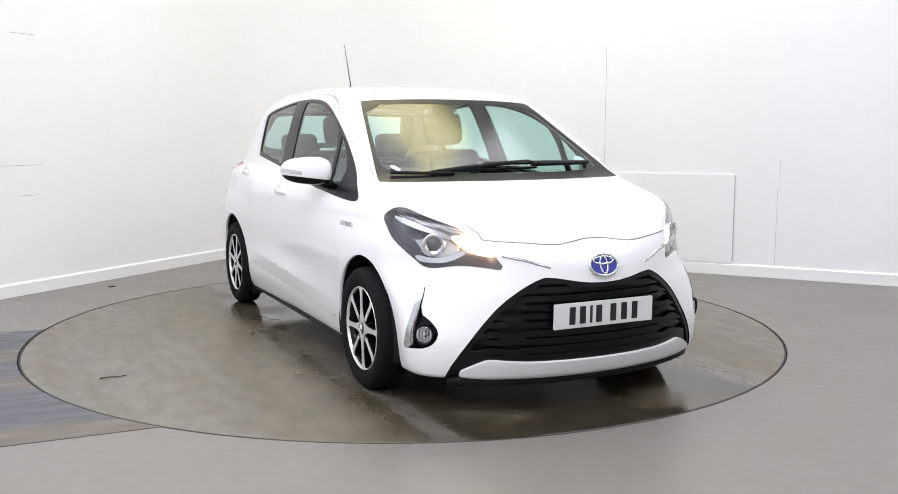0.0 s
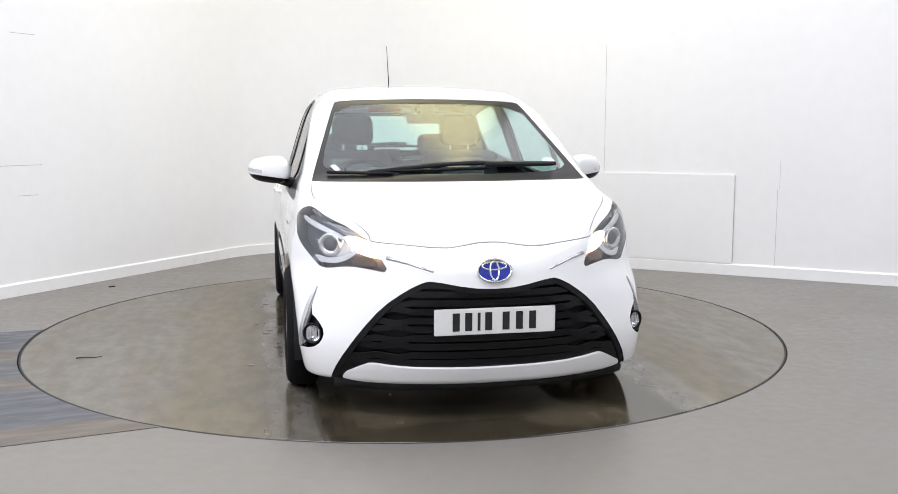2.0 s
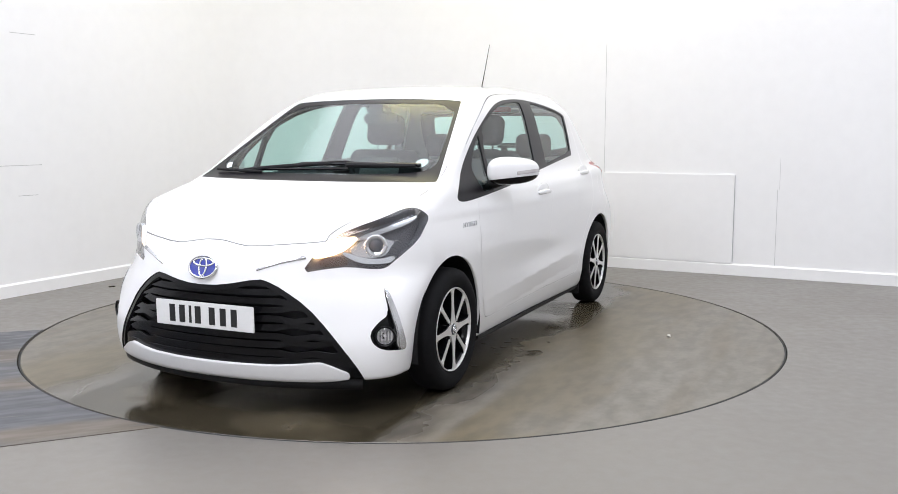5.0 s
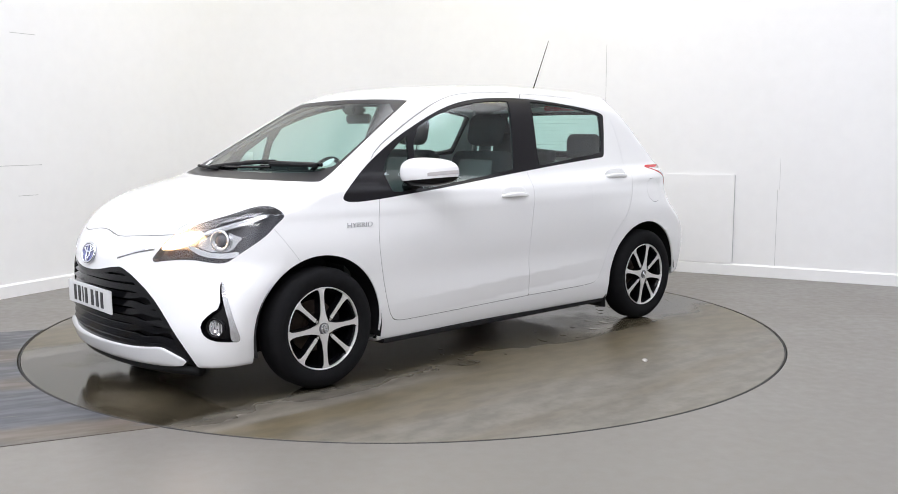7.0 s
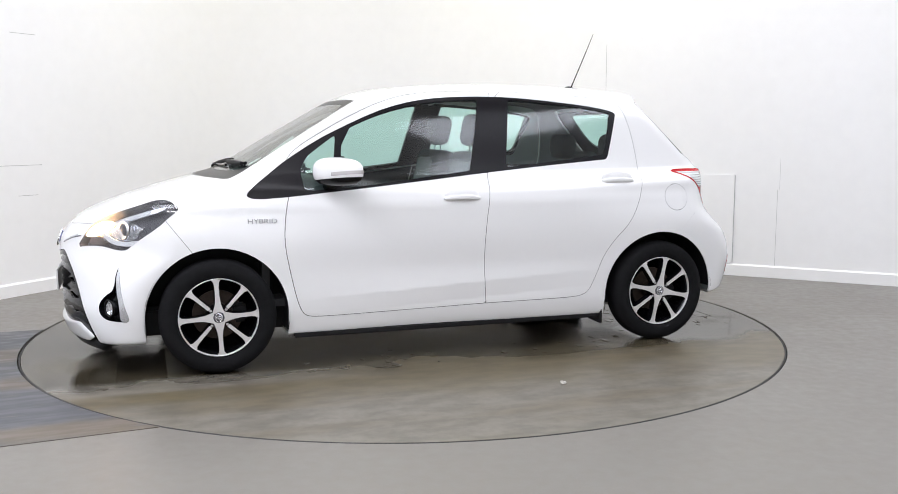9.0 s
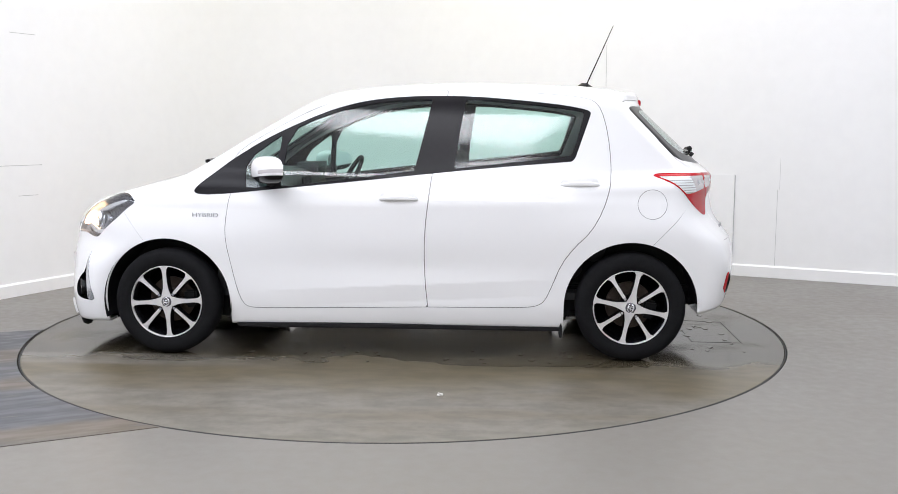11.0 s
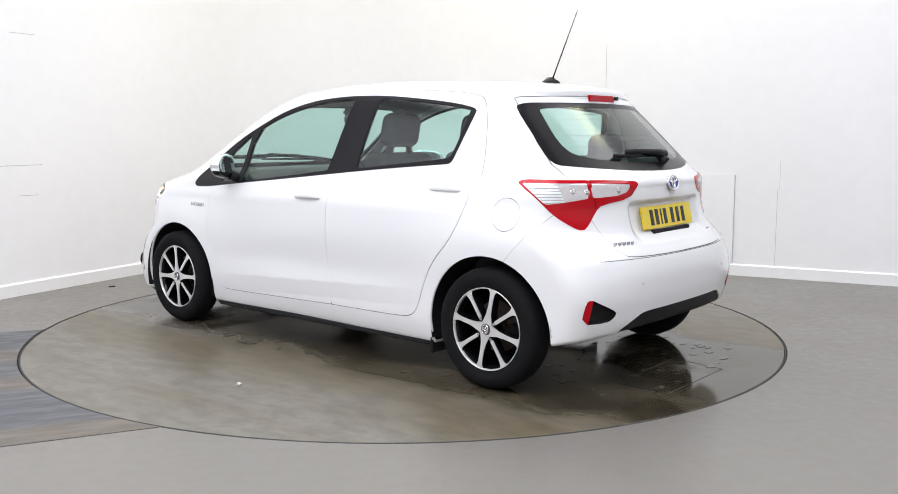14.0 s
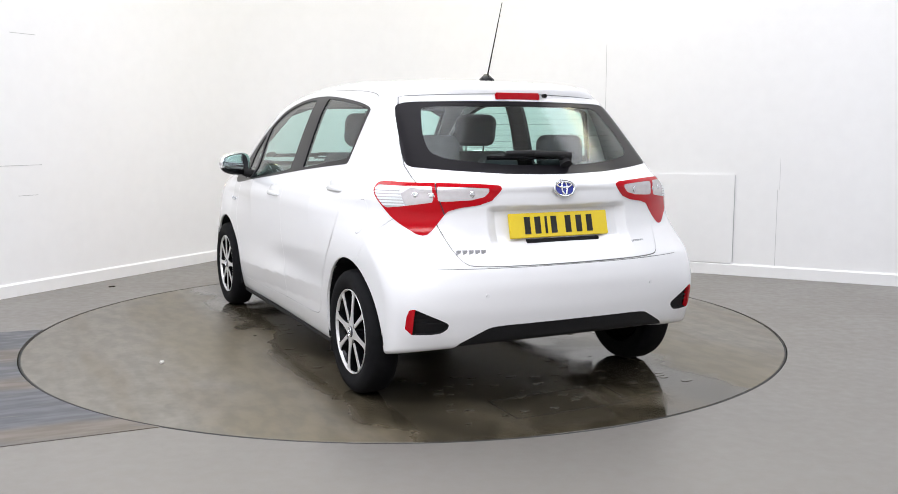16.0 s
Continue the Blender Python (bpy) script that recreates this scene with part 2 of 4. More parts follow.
SIDE = curve([(0.10, 0.76), (0.17, 0.79), (0.20, 0.80), (0.28, 0.815), (0.42, 0.826), (0.55, 0.835), (0.70, 0.842), (0.84, 0.845), (0.92, 0.822), (0.97, 0.795), (1.1, 0.72)], 0.04)
PLAN = curve([(-2.1, 0.93), (-1.8, 0.965), (-1.5, 0.975), (-1.25, 0.985), (-0.9, 0.99), (-0.4, 0.992), (0.5, 1.0), (1.2, 1.005), (1.5, 1.0), (1.75, 0.975), (1.95, 0.94)], 0.25)
BONNET = curve([(-2.10, 0.68), (-2.03, 0.715), (-1.97, 0.755), (-1.88, 0.80), (-1.7, 0.868), (-1.5, 0.928), (-1.3, 0.98), (-1.1, 1.02), (-0.9, 1.03), (0.0, 1.0), (1.3, 1.02), (1.7, 1.03), (1.9, 1.03)], 0.09)
NOSE = curve([(0.10, -1.97), (0.17, -2.01), (0.24, -2.035), (0.32, -2.045), (0.42, -2.045), (0.55, -2.045), (0.64, -2.035), (0.70, -2.015), (0.76, -1.99), (0.9, -1.95)], 0.05)
NOSEBEND = curve([(0.1, 0.44), (0.35, 0.50), (0.5, 0.62), (0.62, 0.82), (0.72, 0.77), (0.8, 0.76), (1.0, 0.76)], 0.08)
TAILBEND = curve([(0.1, 0.24), (0.5, 0.25), (0.66, 0.34), (0.8, 0.44), (1.0, 0.44)], 0.08)
TAIL = curve([(0.15, 1.80), (0.25, 1.835), (0.35, 1.87), (0.45, 1.89), (0.56, 1.895), (0.64, 1.88), (0.70, 1.83), (0.76, 1.79), (0.85, 1.77), (0.95, 1.775), (1.02, 1.745), (1.1, 1.70)], 0.05)
ROOF = curve([(-1.0, 1.28), (-0.7, 1.385), (-0.5, 1.435), (-0.3, 1.468), (0.0, 1.495), (0.3, 1.505), (0.6, 1.50), (0.9, 1.485), (1.2, 1.458), (1.5, 1.42), (1.7, 1.39)], 0.15)
CABIN = curve([(0.85, 0.805), (0.93, 0.785), (1.05, 0.741), (1.2, 0.695), (1.33, 0.65), (1.42, 0.60), (1.5, 0.54), (1.56, 0.48)], 0.08)
CABINPLAN = curve([(-1.5, 0.93), (-1.1, 0.965), (-0.7, 0.985), (-0.2, 1.0), (0.3, 1.0), (0.8, 0.985), (1.2, 0.955), (1.5, 0.915), (1.8, 0.85)], 0.25)


def car(x, y, z):
    """Below zero inside the body."""
    ax = np.abs(x)
    low = ax - SIDE(z) * PLAN(y)
    low = low + 0.050 * bump(z, 0.88, 0.15) * np.clip((-0.5 - y) / 0.6, 0, 1) * np.clip((2.0 + y) / 0.5, 0, 1)
    low = low + 0.036 * bump(z, 0.86, 0.10) * np.clip((y - 0.7) / 0.7, 0, 1)
    low = low - 0.012 * bump(z, 0.26, 0.12) * bump(y, 0.1, 0.9)
    # shoulder crease and hollow door flank
    low = low + 0.010 * bump(z, 0.50, 0.10) * bump(y, 0.1, 0.9)
    top = z - (BONNET(y) - 0.075 * ax**2)
    nose = (NOSE(z) + NOSEBEND(z) * ax**2.3) - y
    tail = y - (TAIL(z) - TAILBEND(z) * ax**2.6)
    # the sunk field of the rear plate, and the crease low on the doors
    tail = tail + 0.030 * np.clip((0.37 - ax) / 0.05, 0, 1) * np.clip((z - 0.69) / 0.05, 0, 1) * np.clip((0.892 - z) / 0.022, 0, 1)
    low = low + 0.016 * np.clip((0.395 + 0.05 * y - z) / 0.09, 0, 1) * bump(y, 0.05, 0.75)
    lower = smax(smax(low, top, 0.07), smax(nose, tail, 0.01), 0.09)
    side = ax - CABIN(z) * CABINPLAN(y)
    roof = z - (ROOF(y) - 0.07 * ax**2 - 0.09 * ax**4)
    screen = (-(y - 0.13 * ax**2 + 1.245) * 0.50 + (z - 0.97) * 0.866)
    back = (y + 0.38 * ax**2 - 1.735) * 0.683 + (z - 1.02) * 0.731
    cabin = smax(smax(side, roof, 0.09), smax(screen, back, 0.01), 0.05)
    cabin = smax(cabin, 0.97 - 0.14 * np.clip(1.3 - y, 0, 1) - z, 0.03)
    # the lip over the rear window
    lip = smax(smax(smax(roof + 0.004, z * -1 + ROOF(y) - 0.10, 0.03), y + 0.50 * ax**2 - 1.365, 0.03), ax - 0.53, 0.05)
    cabin = smin(cabin, smax(lip, 0.9 - y, 0.02), 0.03)
    body = smin(lower, cabin, 0.035)
    return smax(body, 0.165 - z + 0.22 * np.clip(y - 1.2, 0, 1), 0.02)
# ---- meshes as arrays: points, triangles, normals ----
def slope(f, p, e=0.002):
    out = np.empty_like(p)
    for n in range(3):
        d = np.zeros(3)
        d[n] = e
        out[:, n] = f(*(p + d).T) - f(*(p - d).T)
    return out / (2 * e)


def skin(f, low, high, step):
    """The surface f = 0 in a box, as quads laid round its cells, cut into triangles."""
    ax = [np.arange(a, b + step, step) for a, b in zip(low, high)]
    v = f(ax[0][:, None, None], ax[1][None, :, None], ax[2][None, None, :])
    s = v < 0
    size = [len(a) - 1 for a in ax]
    total, count = np.zeros((*size, 3), np.float32), np.zeros(size, np.int16)
    corner = lambda arr, d: arr[d[0]:d[0] + size[0], d[1]:d[1] + size[1], d[2]:d[2] + size[2]]
    for n in range(3):
        for a in (0, 1):
            for b in (0, 1):
                d = [a, b]
                d.insert(n, 0)
                e = list(d)
                e[n] = 1
                v0, v1 = corner(v, d), corner(v, e)
                hit = (v0 < 0) != (v1 < 0)
                part_way = np.where(hit, v0 / np.where(hit, v0 - v1, 1), 0)
                for m in range(3):
                    total[..., m] += np.where(hit, part_way if m == n else d[m], 0)
                count += hit
    on = count > 0
    index = np.full(size, -1)
    index[on] = np.arange(on.sum())
    cell = np.argwhere(on)
    p = np.array(low) + (cell + total[on] / count[on][:, None]) * step
    for _ in range(4):
        g = slope(f, p)
        p = p - np.clip(f(*p.T) / np.maximum((g**2).sum(1), 0.05), -step, step)[:, None] * g
    quads = []
    for n in range(3):
        a, b = (n + 1) % 3, (n + 2) % 3
        lo = [slice(1, size[m]) for m in range(3)]
        lo[n] = slice(0, size[n])
        hi = list(lo)
        hi[n] = slice(1, size[n] + 1)
        s0, s1 = s[tuple(lo)], s[tuple(hi)]
        where = np.argwhere(s0 != s1)
        flip = s0[s0 != s1]
        where = where + [0 if m == n else 1 for m in range(3)]
        ring = []
        for da, db in ((0, 0), (1, 0), (1, 1), (0, 1)):
            c = where.copy()
            c[:, a] -= da
            c[:, b] -= db
            ring.append(index[tuple(c.T)])
        q = np.stack(ring, 1)
        q[~flip] = q[~flip][:, ::-1]
        quads.append(q)
    q = np.concatenate(quads)
    q = q[(q >= 0).all(1)]
    g = slope(f, p)
    return p, np.concatenate([q[:, [0, 1, 2]], q[:, [0, 2, 3]]]), g / np.linalg.norm(g, axis=1, keepdims=True)


def tidy(m):
    p, t, n = m
    used = np.unique(t)
    new_index = np.full(len(p), -1)
    new_index[used] = np.arange(len(used))
    return p[used], new_index[t], n[used]


def split(m, d):
    """Cuts a mesh along d = 0, given at its points: the part below zero, and the rest."""
    p, t, n = m
    d = np.where(np.abs(d) < 1e-7, 1e-7, d)
    neg = d[t] < 0
    k = neg.sum(1)
    inner, outer = [t[k == 3]], [t[k == 0]]
    ps, ns, count = [p], [n], len(p)
    for lone, mine, others in ((1, inner, outer), (2, outer, inner)):
        tri = t[k == lone]
        if not len(tri):
            continue
        first = (neg[k == lone] if lone == 1 else ~neg[k == lone]).argmax(1)
        row = np.arange(len(tri))
        a, b, c = tri[row, first], tri[row, (first + 1) % 3], tri[row, (first + 2) % 3]
        ids = []
        for o in (b, c):
            w = (d[a] / (d[a] - d[o]))[:, None]
            ps.append(p[a] + (p[o] - p[a]) * w)
            ns.append(n[a] + (n[o] - n[a]) * w)
            ids.append(count + row)
            count += len(tri)
        mine.append(np.stack([a, ids[0], ids[1]], 1))
        others.append(np.stack([ids[0], b, c], 1))
        others.append(np.stack([ids[0], c, ids[1]], 1))
    p, n = np.concatenate(ps), np.concatenate(ns)
    n = n / np.maximum(np.linalg.norm(n, axis=1, keepdims=True), 1e-9)
    return tidy((p, np.concatenate(inner), n)), tidy((p, np.concatenate(outer), n))


def weld(m, tol=1e-5):
    p, t, n = m
    key = np.round(p / tol).astype(np.int64)
    _, first, back = np.unique(key, axis=0, return_index=True, return_inverse=True)
    t = back.reshape(-1)[t]
    t = t[(t[:, 0] != t[:, 1]) & (t[:, 1] != t[:, 2]) & (t[:, 0] != t[:, 2])]
    return p[first], t, n[first]


def rim(m, depth, inset=0.0012):
    """The wall that runs inwards from a mesh's open edges, a little within them, as a mesh with normals across the wall."""
    p, t, n = weld(m)
    e = np.concatenate([t[:, [0, 1]], t[:, [1, 2]], t[:, [2, 0]]])
    code, rcode = e[:, 0] * len(p) + e[:, 1], e[:, 1] * len(p) + e[:, 0]
    e = e[~np.isin(code, rcode)]
    a, b = e.T
    far = p - n * depth
    side = np.cross(p[b] - p[a], n[a])
    side /= np.maximum(np.linalg.norm(side, axis=1, keepdims=True), 1e-9)
    k = len(e)
    r = np.arange(k)
    q = np.concatenate([p[a], p[b], far[b] - side * inset, far[a] - side * inset])
    return q, np.concatenate([np.stack([r + k, r, r + 3 * k], 1), np.stack([r + k, r + 3 * k, r + 2 * k], 1)]), np.concatenate([side] * 4)


def both(*ms):
    ps, ts, ns, k = [], [], [], 0
    for p, t, n in ms:
        ps.append(p), ts.append(t + k), ns.append(n)
        k += len(p)
    return np.concatenate(ps), np.concatenate(ts), np.concatenate(ns)


def shift(m, off):
    p, t, n = m
    return p + n * off, t, n


def flipped(m):
    p, t, n = m
    return p, t[:, ::-1], -n


def mirrored(m):
    p, t, n = m
    return p * [-1, 1, 1], t[:, ::-1], n * [-1, 1, 1]


def rounded(points, rounds=2):
    """A closed outline with its corners cut round; a point given twice stays sharp."""
    p = np.array(points, float)
    for _ in range(rounds):
        q = np.roll(p, -1, 0)
        p = np.stack([p * 0.75 + q * 0.25, p * 0.25 + q * 0.75], 1).reshape(-1, 2)
    return p


def inside(u, v, outline):
    """Signed distance from points to a closed outline, below zero inside."""
    far = np.full(len(u), 1e9)
    odd = np.zeros(len(u), bool)
    for (x0, y0), (x1, y1) in zip(outline, np.roll(outline, -1, 0)):
        dx, dy = x1 - x0, y1 - y0
        w = np.clip(((u - x0) * dx + (v - y0) * dy) / max(dx * dx + dy * dy, 1e-12), 0, 1)
        far = np.minimum(far, (u - x0 - w * dx) ** 2 + (v - y0 - w * dy) ** 2)
        if abs(dy) > 1e-12:
            odd ^= ((y0 > v) != (y1 > v)) & (u < dx * (v - y0) / dy + x0)
    return np.where(odd, -1, 1) * np.sqrt(far)
# ---- building helpers ----
def part(name, bm, mat, parent=None, label="", smooth=False):
    """Links a bmesh as one mesh object under a thing."""
    me = bpy.data.meshes.new(name)
    bm.to_mesh(me)
    bm.free()
    me.materials.append(mat)
    if smooth:
        me.polygons.foreach_set("use_smooth", [True] * len(me.polygons))
    ob = new(name, me)
    if parent:
        ob.parent = parent
    return tagged(ob, label)


def sheet(name, m, mat, parent=None, label=""):
    """Links an array mesh with its own smooth normals as one mesh object."""
    p, t, n = weld(m)
    me = bpy.data.meshes.new(name)
    me.from_pydata(p.tolist(), [], t.tolist())
    me.polygons.foreach_set("use_smooth", [True] * len(me.polygons))
    me.normals_split_custom_set_from_vertices(n.tolist())
    me.materials.append(mat)
    ob = new(name, me)
    if parent:
        ob.parent = parent
    return tagged(ob, label)


def box(x0, y0, z0, x1, y1, z1, m=None, bevel=0.0, bm=None):
    bm = bm or bmesh.new()
    made = bmesh.ops.create_cube(bm, size=1.0)["verts"]
    bmesh.ops.transform(bm, matrix=(m or Matrix()) @ Matrix.Translation(((x0 + x1) / 2, (y0 + y1) / 2, (z0 + z1) / 2)) @ Matrix.Diagonal((abs(x1 - x0), abs(y1 - y0), abs(z1 - z0), 1)), verts=made)
    if bevel:
        edges = {e for v in made for e in v.link_edges}
        bmesh.ops.bevel(bm, geom=list(edges), offset=bevel, segments=2, affect="EDGES")
    return bm


def disc(radius, depth, m, segments=48, radius2=None, bm=None):
    bm = bm or bmesh.new()
    bmesh.ops.create_cone(bm, cap_ends=True, segments=segments, radius1=radius, radius2=radius if radius2 is None else radius2, depth=depth, matrix=m)
    return bm


def lathe(profile, segments=64, m=None, bm=None, closed=False):
    """Turns (radius, height) pairs round the z axis."""
    bm = bm or bmesh.new()
    rings = []
    for r, h in profile:
        rings.append([bm.verts.new((m or Matrix()) @ Vector((r * math.cos(2 * math.pi * k / segments), r * math.sin(2 * math.pi * k / segments), h))) for k in range(segments)])
    for a, b in zip(rings, rings[1:] + ([rings[0]] if closed else [])):
        for k in range(segments):
            bm.faces.new((a[k], a[(k + 1) % segments], b[(k + 1) % segments], b[k]))
    bmesh.ops.recalc_face_normals(bm, faces=bm.faces)
    return bm


def prism(outline, z0, z1, m=None, bm=None):
    """A flat outline given thickness along z."""
    bm = bm or bmesh.new()
    m = m or Matrix()
    lo = [bm.verts.new(m @ Vector((x, y, z0))) for x, y in outline]
    hi = [bm.verts.new(m @ Vector((x, y, z1))) for x, y in outline]
    bm.faces.new(hi)
    bm.faces.new(lo[::-1])
    for k in range(len(lo)):
        j = (k + 1) % len(lo)
        bm.faces.new((lo[k], lo[j], hi[j], hi[k]))
    bmesh.ops.recalc_face_normals(bm, faces=bm.faces)
    return bm


def tube(points, radius, sides=8, bm=None, taper=1.0):
    """A round bar along points."""
    bm = bm or bmesh.new()
    pts = [Vector(p) for p in points]
    rings = []
    for k, p in enumerate(pts):
        way = (pts[min(k + 1, len(pts) - 1)] - pts[max(k - 1, 0)]).normalized()
        a = way.orthogonal().normalized()
        if k and rings:
            a = (rings_axis - way * rings_axis.dot(way)).normalized()
        rings_axis = a
        b = way.cross(a)
        r = radius * (1 + (taper - 1) * k / max(1, len(pts) - 1))
        rings.append([bm.verts.new(p + r * (a * math.cos(2 * math.pi * j / sides) + b * math.sin(2 * math.pi * j / sides))) for j in range(sides)])
    for a, b in zip(rings, rings[1:]):
        for j in range(sides):
            bm.faces.new((a[j], a[(j + 1) % sides], b[(j + 1) % sides], b[j]))
    bm.faces.new(rings[0][::-1])
    bm.faces.new(rings[-1])
    bmesh.ops.recalc_face_normals(bm, faces=bm.faces)
    return bm


# ---- the studio ----
LEFT_LENGTH, RIGHT_LENGTH, THICK = 12.6, 11.0, 0.15
ROOM = Matrix.Translation(CORNER) @ pose(0, 0, 0, 0, 0, ROOM_TURN)   # x along the right wall, -y along the left wall


def structure(name, bm, mat, label, category):
    return tagged(part(name, bm, mat), label, category, kind="structure")


bm = box(-THICK, -LEFT_LENGTH - THICK, -0.2, RIGHT_LENGTH + THICK, THICK, -0.06, ROOM)
structure("subfloor", bm, MATT, "dark pit floor under the painted floor", "floor")
def ring_floor():
    """The floor as one sheet with the round hole in which the turntable lies."""
    bm = bmesh.new()
    n = 192
    hole = [Vector((AXIS[0] + (RADIUS + 0.010) * math.cos(2 * math.pi * k / n), AXIS[1] + (RADIUS + 0.010) * math.sin(2 * math.pi * k / n), 0)) for k in range(n)]
    outer = []
    back = ROOM.inverted()
    for v in hole:
        way = (v - Vector((*AXIS, 0))).normalized()
        a, d = back @ v, back.to_3x3() @ way
        reach = min(((RIGHT_LENGTH - a.x) / d.x if d.x > 1e-6 else -a.x / d.x if d.x < -1e-6 else 1e9), (-a.y / d.y if d.y > 1e-6 else (-LEFT_LENGTH - a.y) / d.y if d.y < -1e-6 else 1e9))
        outer.append(v + way * reach)
    corners = [ROOM @ Vector(c) for c in ((0, 0, 0), (RIGHT_LENGTH, 0, 0), (RIGHT_LENGTH, -LEFT_LENGTH, 0), (0, -LEFT_LENGTH, 0))]
    inner_v = [bm.verts.new(v) for v in hole]
    outer_v = [bm.verts.new(v) for v in outer]
    low_v = [bm.verts.new(v - Vector((0, 0, 0.06))) for v in hole]
    for k in range(n):
        j = (k + 1) % n
        mid = [c for c in corners if (outer[k] - c).length + (outer[j] - c).length < (outer[k] - outer[j]).length * 1.6 and (back @ outer[k] - back @ outer[j]).x * (back @ outer[k] - back @ outer[j]).y != 0
               and min(abs((back @ (outer[k] - outer[j])).x), abs((back @ (outer[k] - outer[j])).y)) > 1e-4]
        extra = [bm.verts.new(c) for c in mid[:1]]
        bm.faces.new([inner_v[k], outer_v[k], *extra, outer_v[j], inner_v[j]])
        bm.faces.new((inner_v[k], inner_v[j], low_v[j], low_v[k]))
    bmesh.ops.recalc_face_normals(bm, faces=bm.faces)
    for f in bm.faces:
        if abs(f.normal.z) > 0.5 and f.normal.z < 0:
            f.normal_flip()
    return bm


structure("floor", ring_floor(), FLOOR, "worn grey painted concrete studio floor", "floor")
COVE = 1.2
structure("wall_left", box(-THICK, -LEFT_LENGTH, 0, 0, -COVE, ROOM_HEIGHT, ROOM), WALL, "plain white painted studio wall", "wall")
structure("wall_right", box(COVE, 0, 0, RIGHT_LENGTH, THICK, ROOM_HEIGHT, ROOM), WALL, "white painted studio wall with panel joints", "wall")


def bend(r0, r1, z0, z1):
    """The quarter-round piece in the studio's corner."""
    arc = np.linspace(math.pi / 2, math.pi, 73)
    outline = [(COVE + r1 * math.cos(a), -COVE + r1 * math.sin(a)) for a in arc] + [(COVE + r0 * math.cos(a), -COVE + r0 * math.sin(a)) for a in arc[::-1]]
    return prism(outline, z0, z1, ROOM)


structure("wall_corner", bend(COVE, COVE + THICK, 0, ROOM_HEIGHT), WALL, "white wall curved round the studio's corner", "wall")
structure("baseboard_corner", bend(COVE - 0.018, COVE, 0, 0.095), WALL, "white skirting board round the curved corner", "skirting board")
structure("wall_near", box(-THICK, -LEFT_LENGTH - THICK, 0, RIGHT_LENGTH, -LEFT_LENGTH, ROOM_HEIGHT, ROOM), WALL, "plain white wall behind the camera", "wall")
structure("wall_side", box(RIGHT_LENGTH, -LEFT_LENGTH - THICK, 0, RIGHT_LENGTH + THICK, THICK, ROOM_HEIGHT, ROOM), WALL, "plain white side wall", "wall")
structure("ceiling", box(-THICK, -LEFT_LENGTH - THICK, ROOM_HEIGHT, RIGHT_LENGTH + THICK, THICK, ROOM_HEIGHT + 0.1, ROOM), CEILING, "pale grey ceiling with light panels", "ceiling")

# skirting boards with a sloped top edge
def skirting(length, along_y):
    outline = [(0, 0), (0.018, 0), (0.018, 0.088), (0.004, 0.10), (0, 0.10)]
    bm = bmesh.new()
    m = ROOM @ (pose(0.0, -COVE, 0, 90, 0, 0) if along_y else pose(COVE, 0, 0, 90, 0, 0) @ pose(0, 0, 0, 0, 90, 0))
    if not along_y:
        outline = [(-v, u) for v, u in outline]
        return prism([(w, h) for w, h in outline], 0.0, length, ROOM @ Matrix(((0, 0, 1, COVE), (1, 0, 0, 0), (0, 1, 0, 0), (0, 0, 0, 1))), bm)
    return prism(outline, 0.0, length, m, bm)


structure("baseboard_left", skirting(LEFT_LENGTH - COVE, True), WALL, "white painted skirting board on the wall's foot", "skirting board")
structure("baseboard_right", skirting(RIGHT_LENGTH - COVE, False), WALL, "white painted skirting board on the wall's foot", "skirting board")

# the turntable
turntable = tagged(new("turntable"), "round grey painted car turntable, wet and stained", "turntable")
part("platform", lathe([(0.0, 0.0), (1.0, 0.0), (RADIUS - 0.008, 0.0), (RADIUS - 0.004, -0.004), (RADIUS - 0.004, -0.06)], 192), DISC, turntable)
part("edge_ring", lathe([(RADIUS - 0.0035, 0.0), (RADIUS + 0.004, -0.003), (RADIUS + 0.004, -0.05), (RADIUS - 0.0035, -0.05)], 192, closed=True), STEEL, turntable)
for a, b in (((0.36, 1.70), (0.37, 1.98)), ((0.37, 1.98), (-0.22, 1.985)), ((-0.22, 1.985), (-0.27, 1.69)), ((-0.27, 1.69), (0.36, 1.70))):
    part("hatch_joint", tube([(*a, -0.001), (*b, -0.001)], 0.0025, 6), STEEL, turntable)
# ---- the car ----
car_thing = tagged(new("car"), "white five-door hatchback car with black trim and lit running lights", "car")
CAR_AT = (0.037, 0.023)
AXLES, HUB_Z, TYRE_R, ARCH_R = (-1.258, 1.257), 0.287, 0.290, 0.352
shell = skin(car, (-0.92, -2.14, 0.1), (0.92, 2.0, 1.58), 0.0115)


def zone(m, outline, kind, mask):
    """Signed distance to an outline drawn on the side (y, z), the ends (|x|, z), the corners (round the car, z) or the top (|x|, y)."""
    x, y, z = m[0].T
    ax = np.abs(x)
    u, v = {"side": (y, z), "end": (ax, z), "nose": (-y - ax, z), "stern": (y - ax, z), "top": (ax, y)}[kind]
    return np.where(mask(ax, y, z), inside(u, v, outline), 1.0)


def sides(m):
    """Its left and right halves."""
    return split(m, m[0][:, 0] * -1)


def lined(m, depth=0.012):
    return both(m, rim(m, depth))


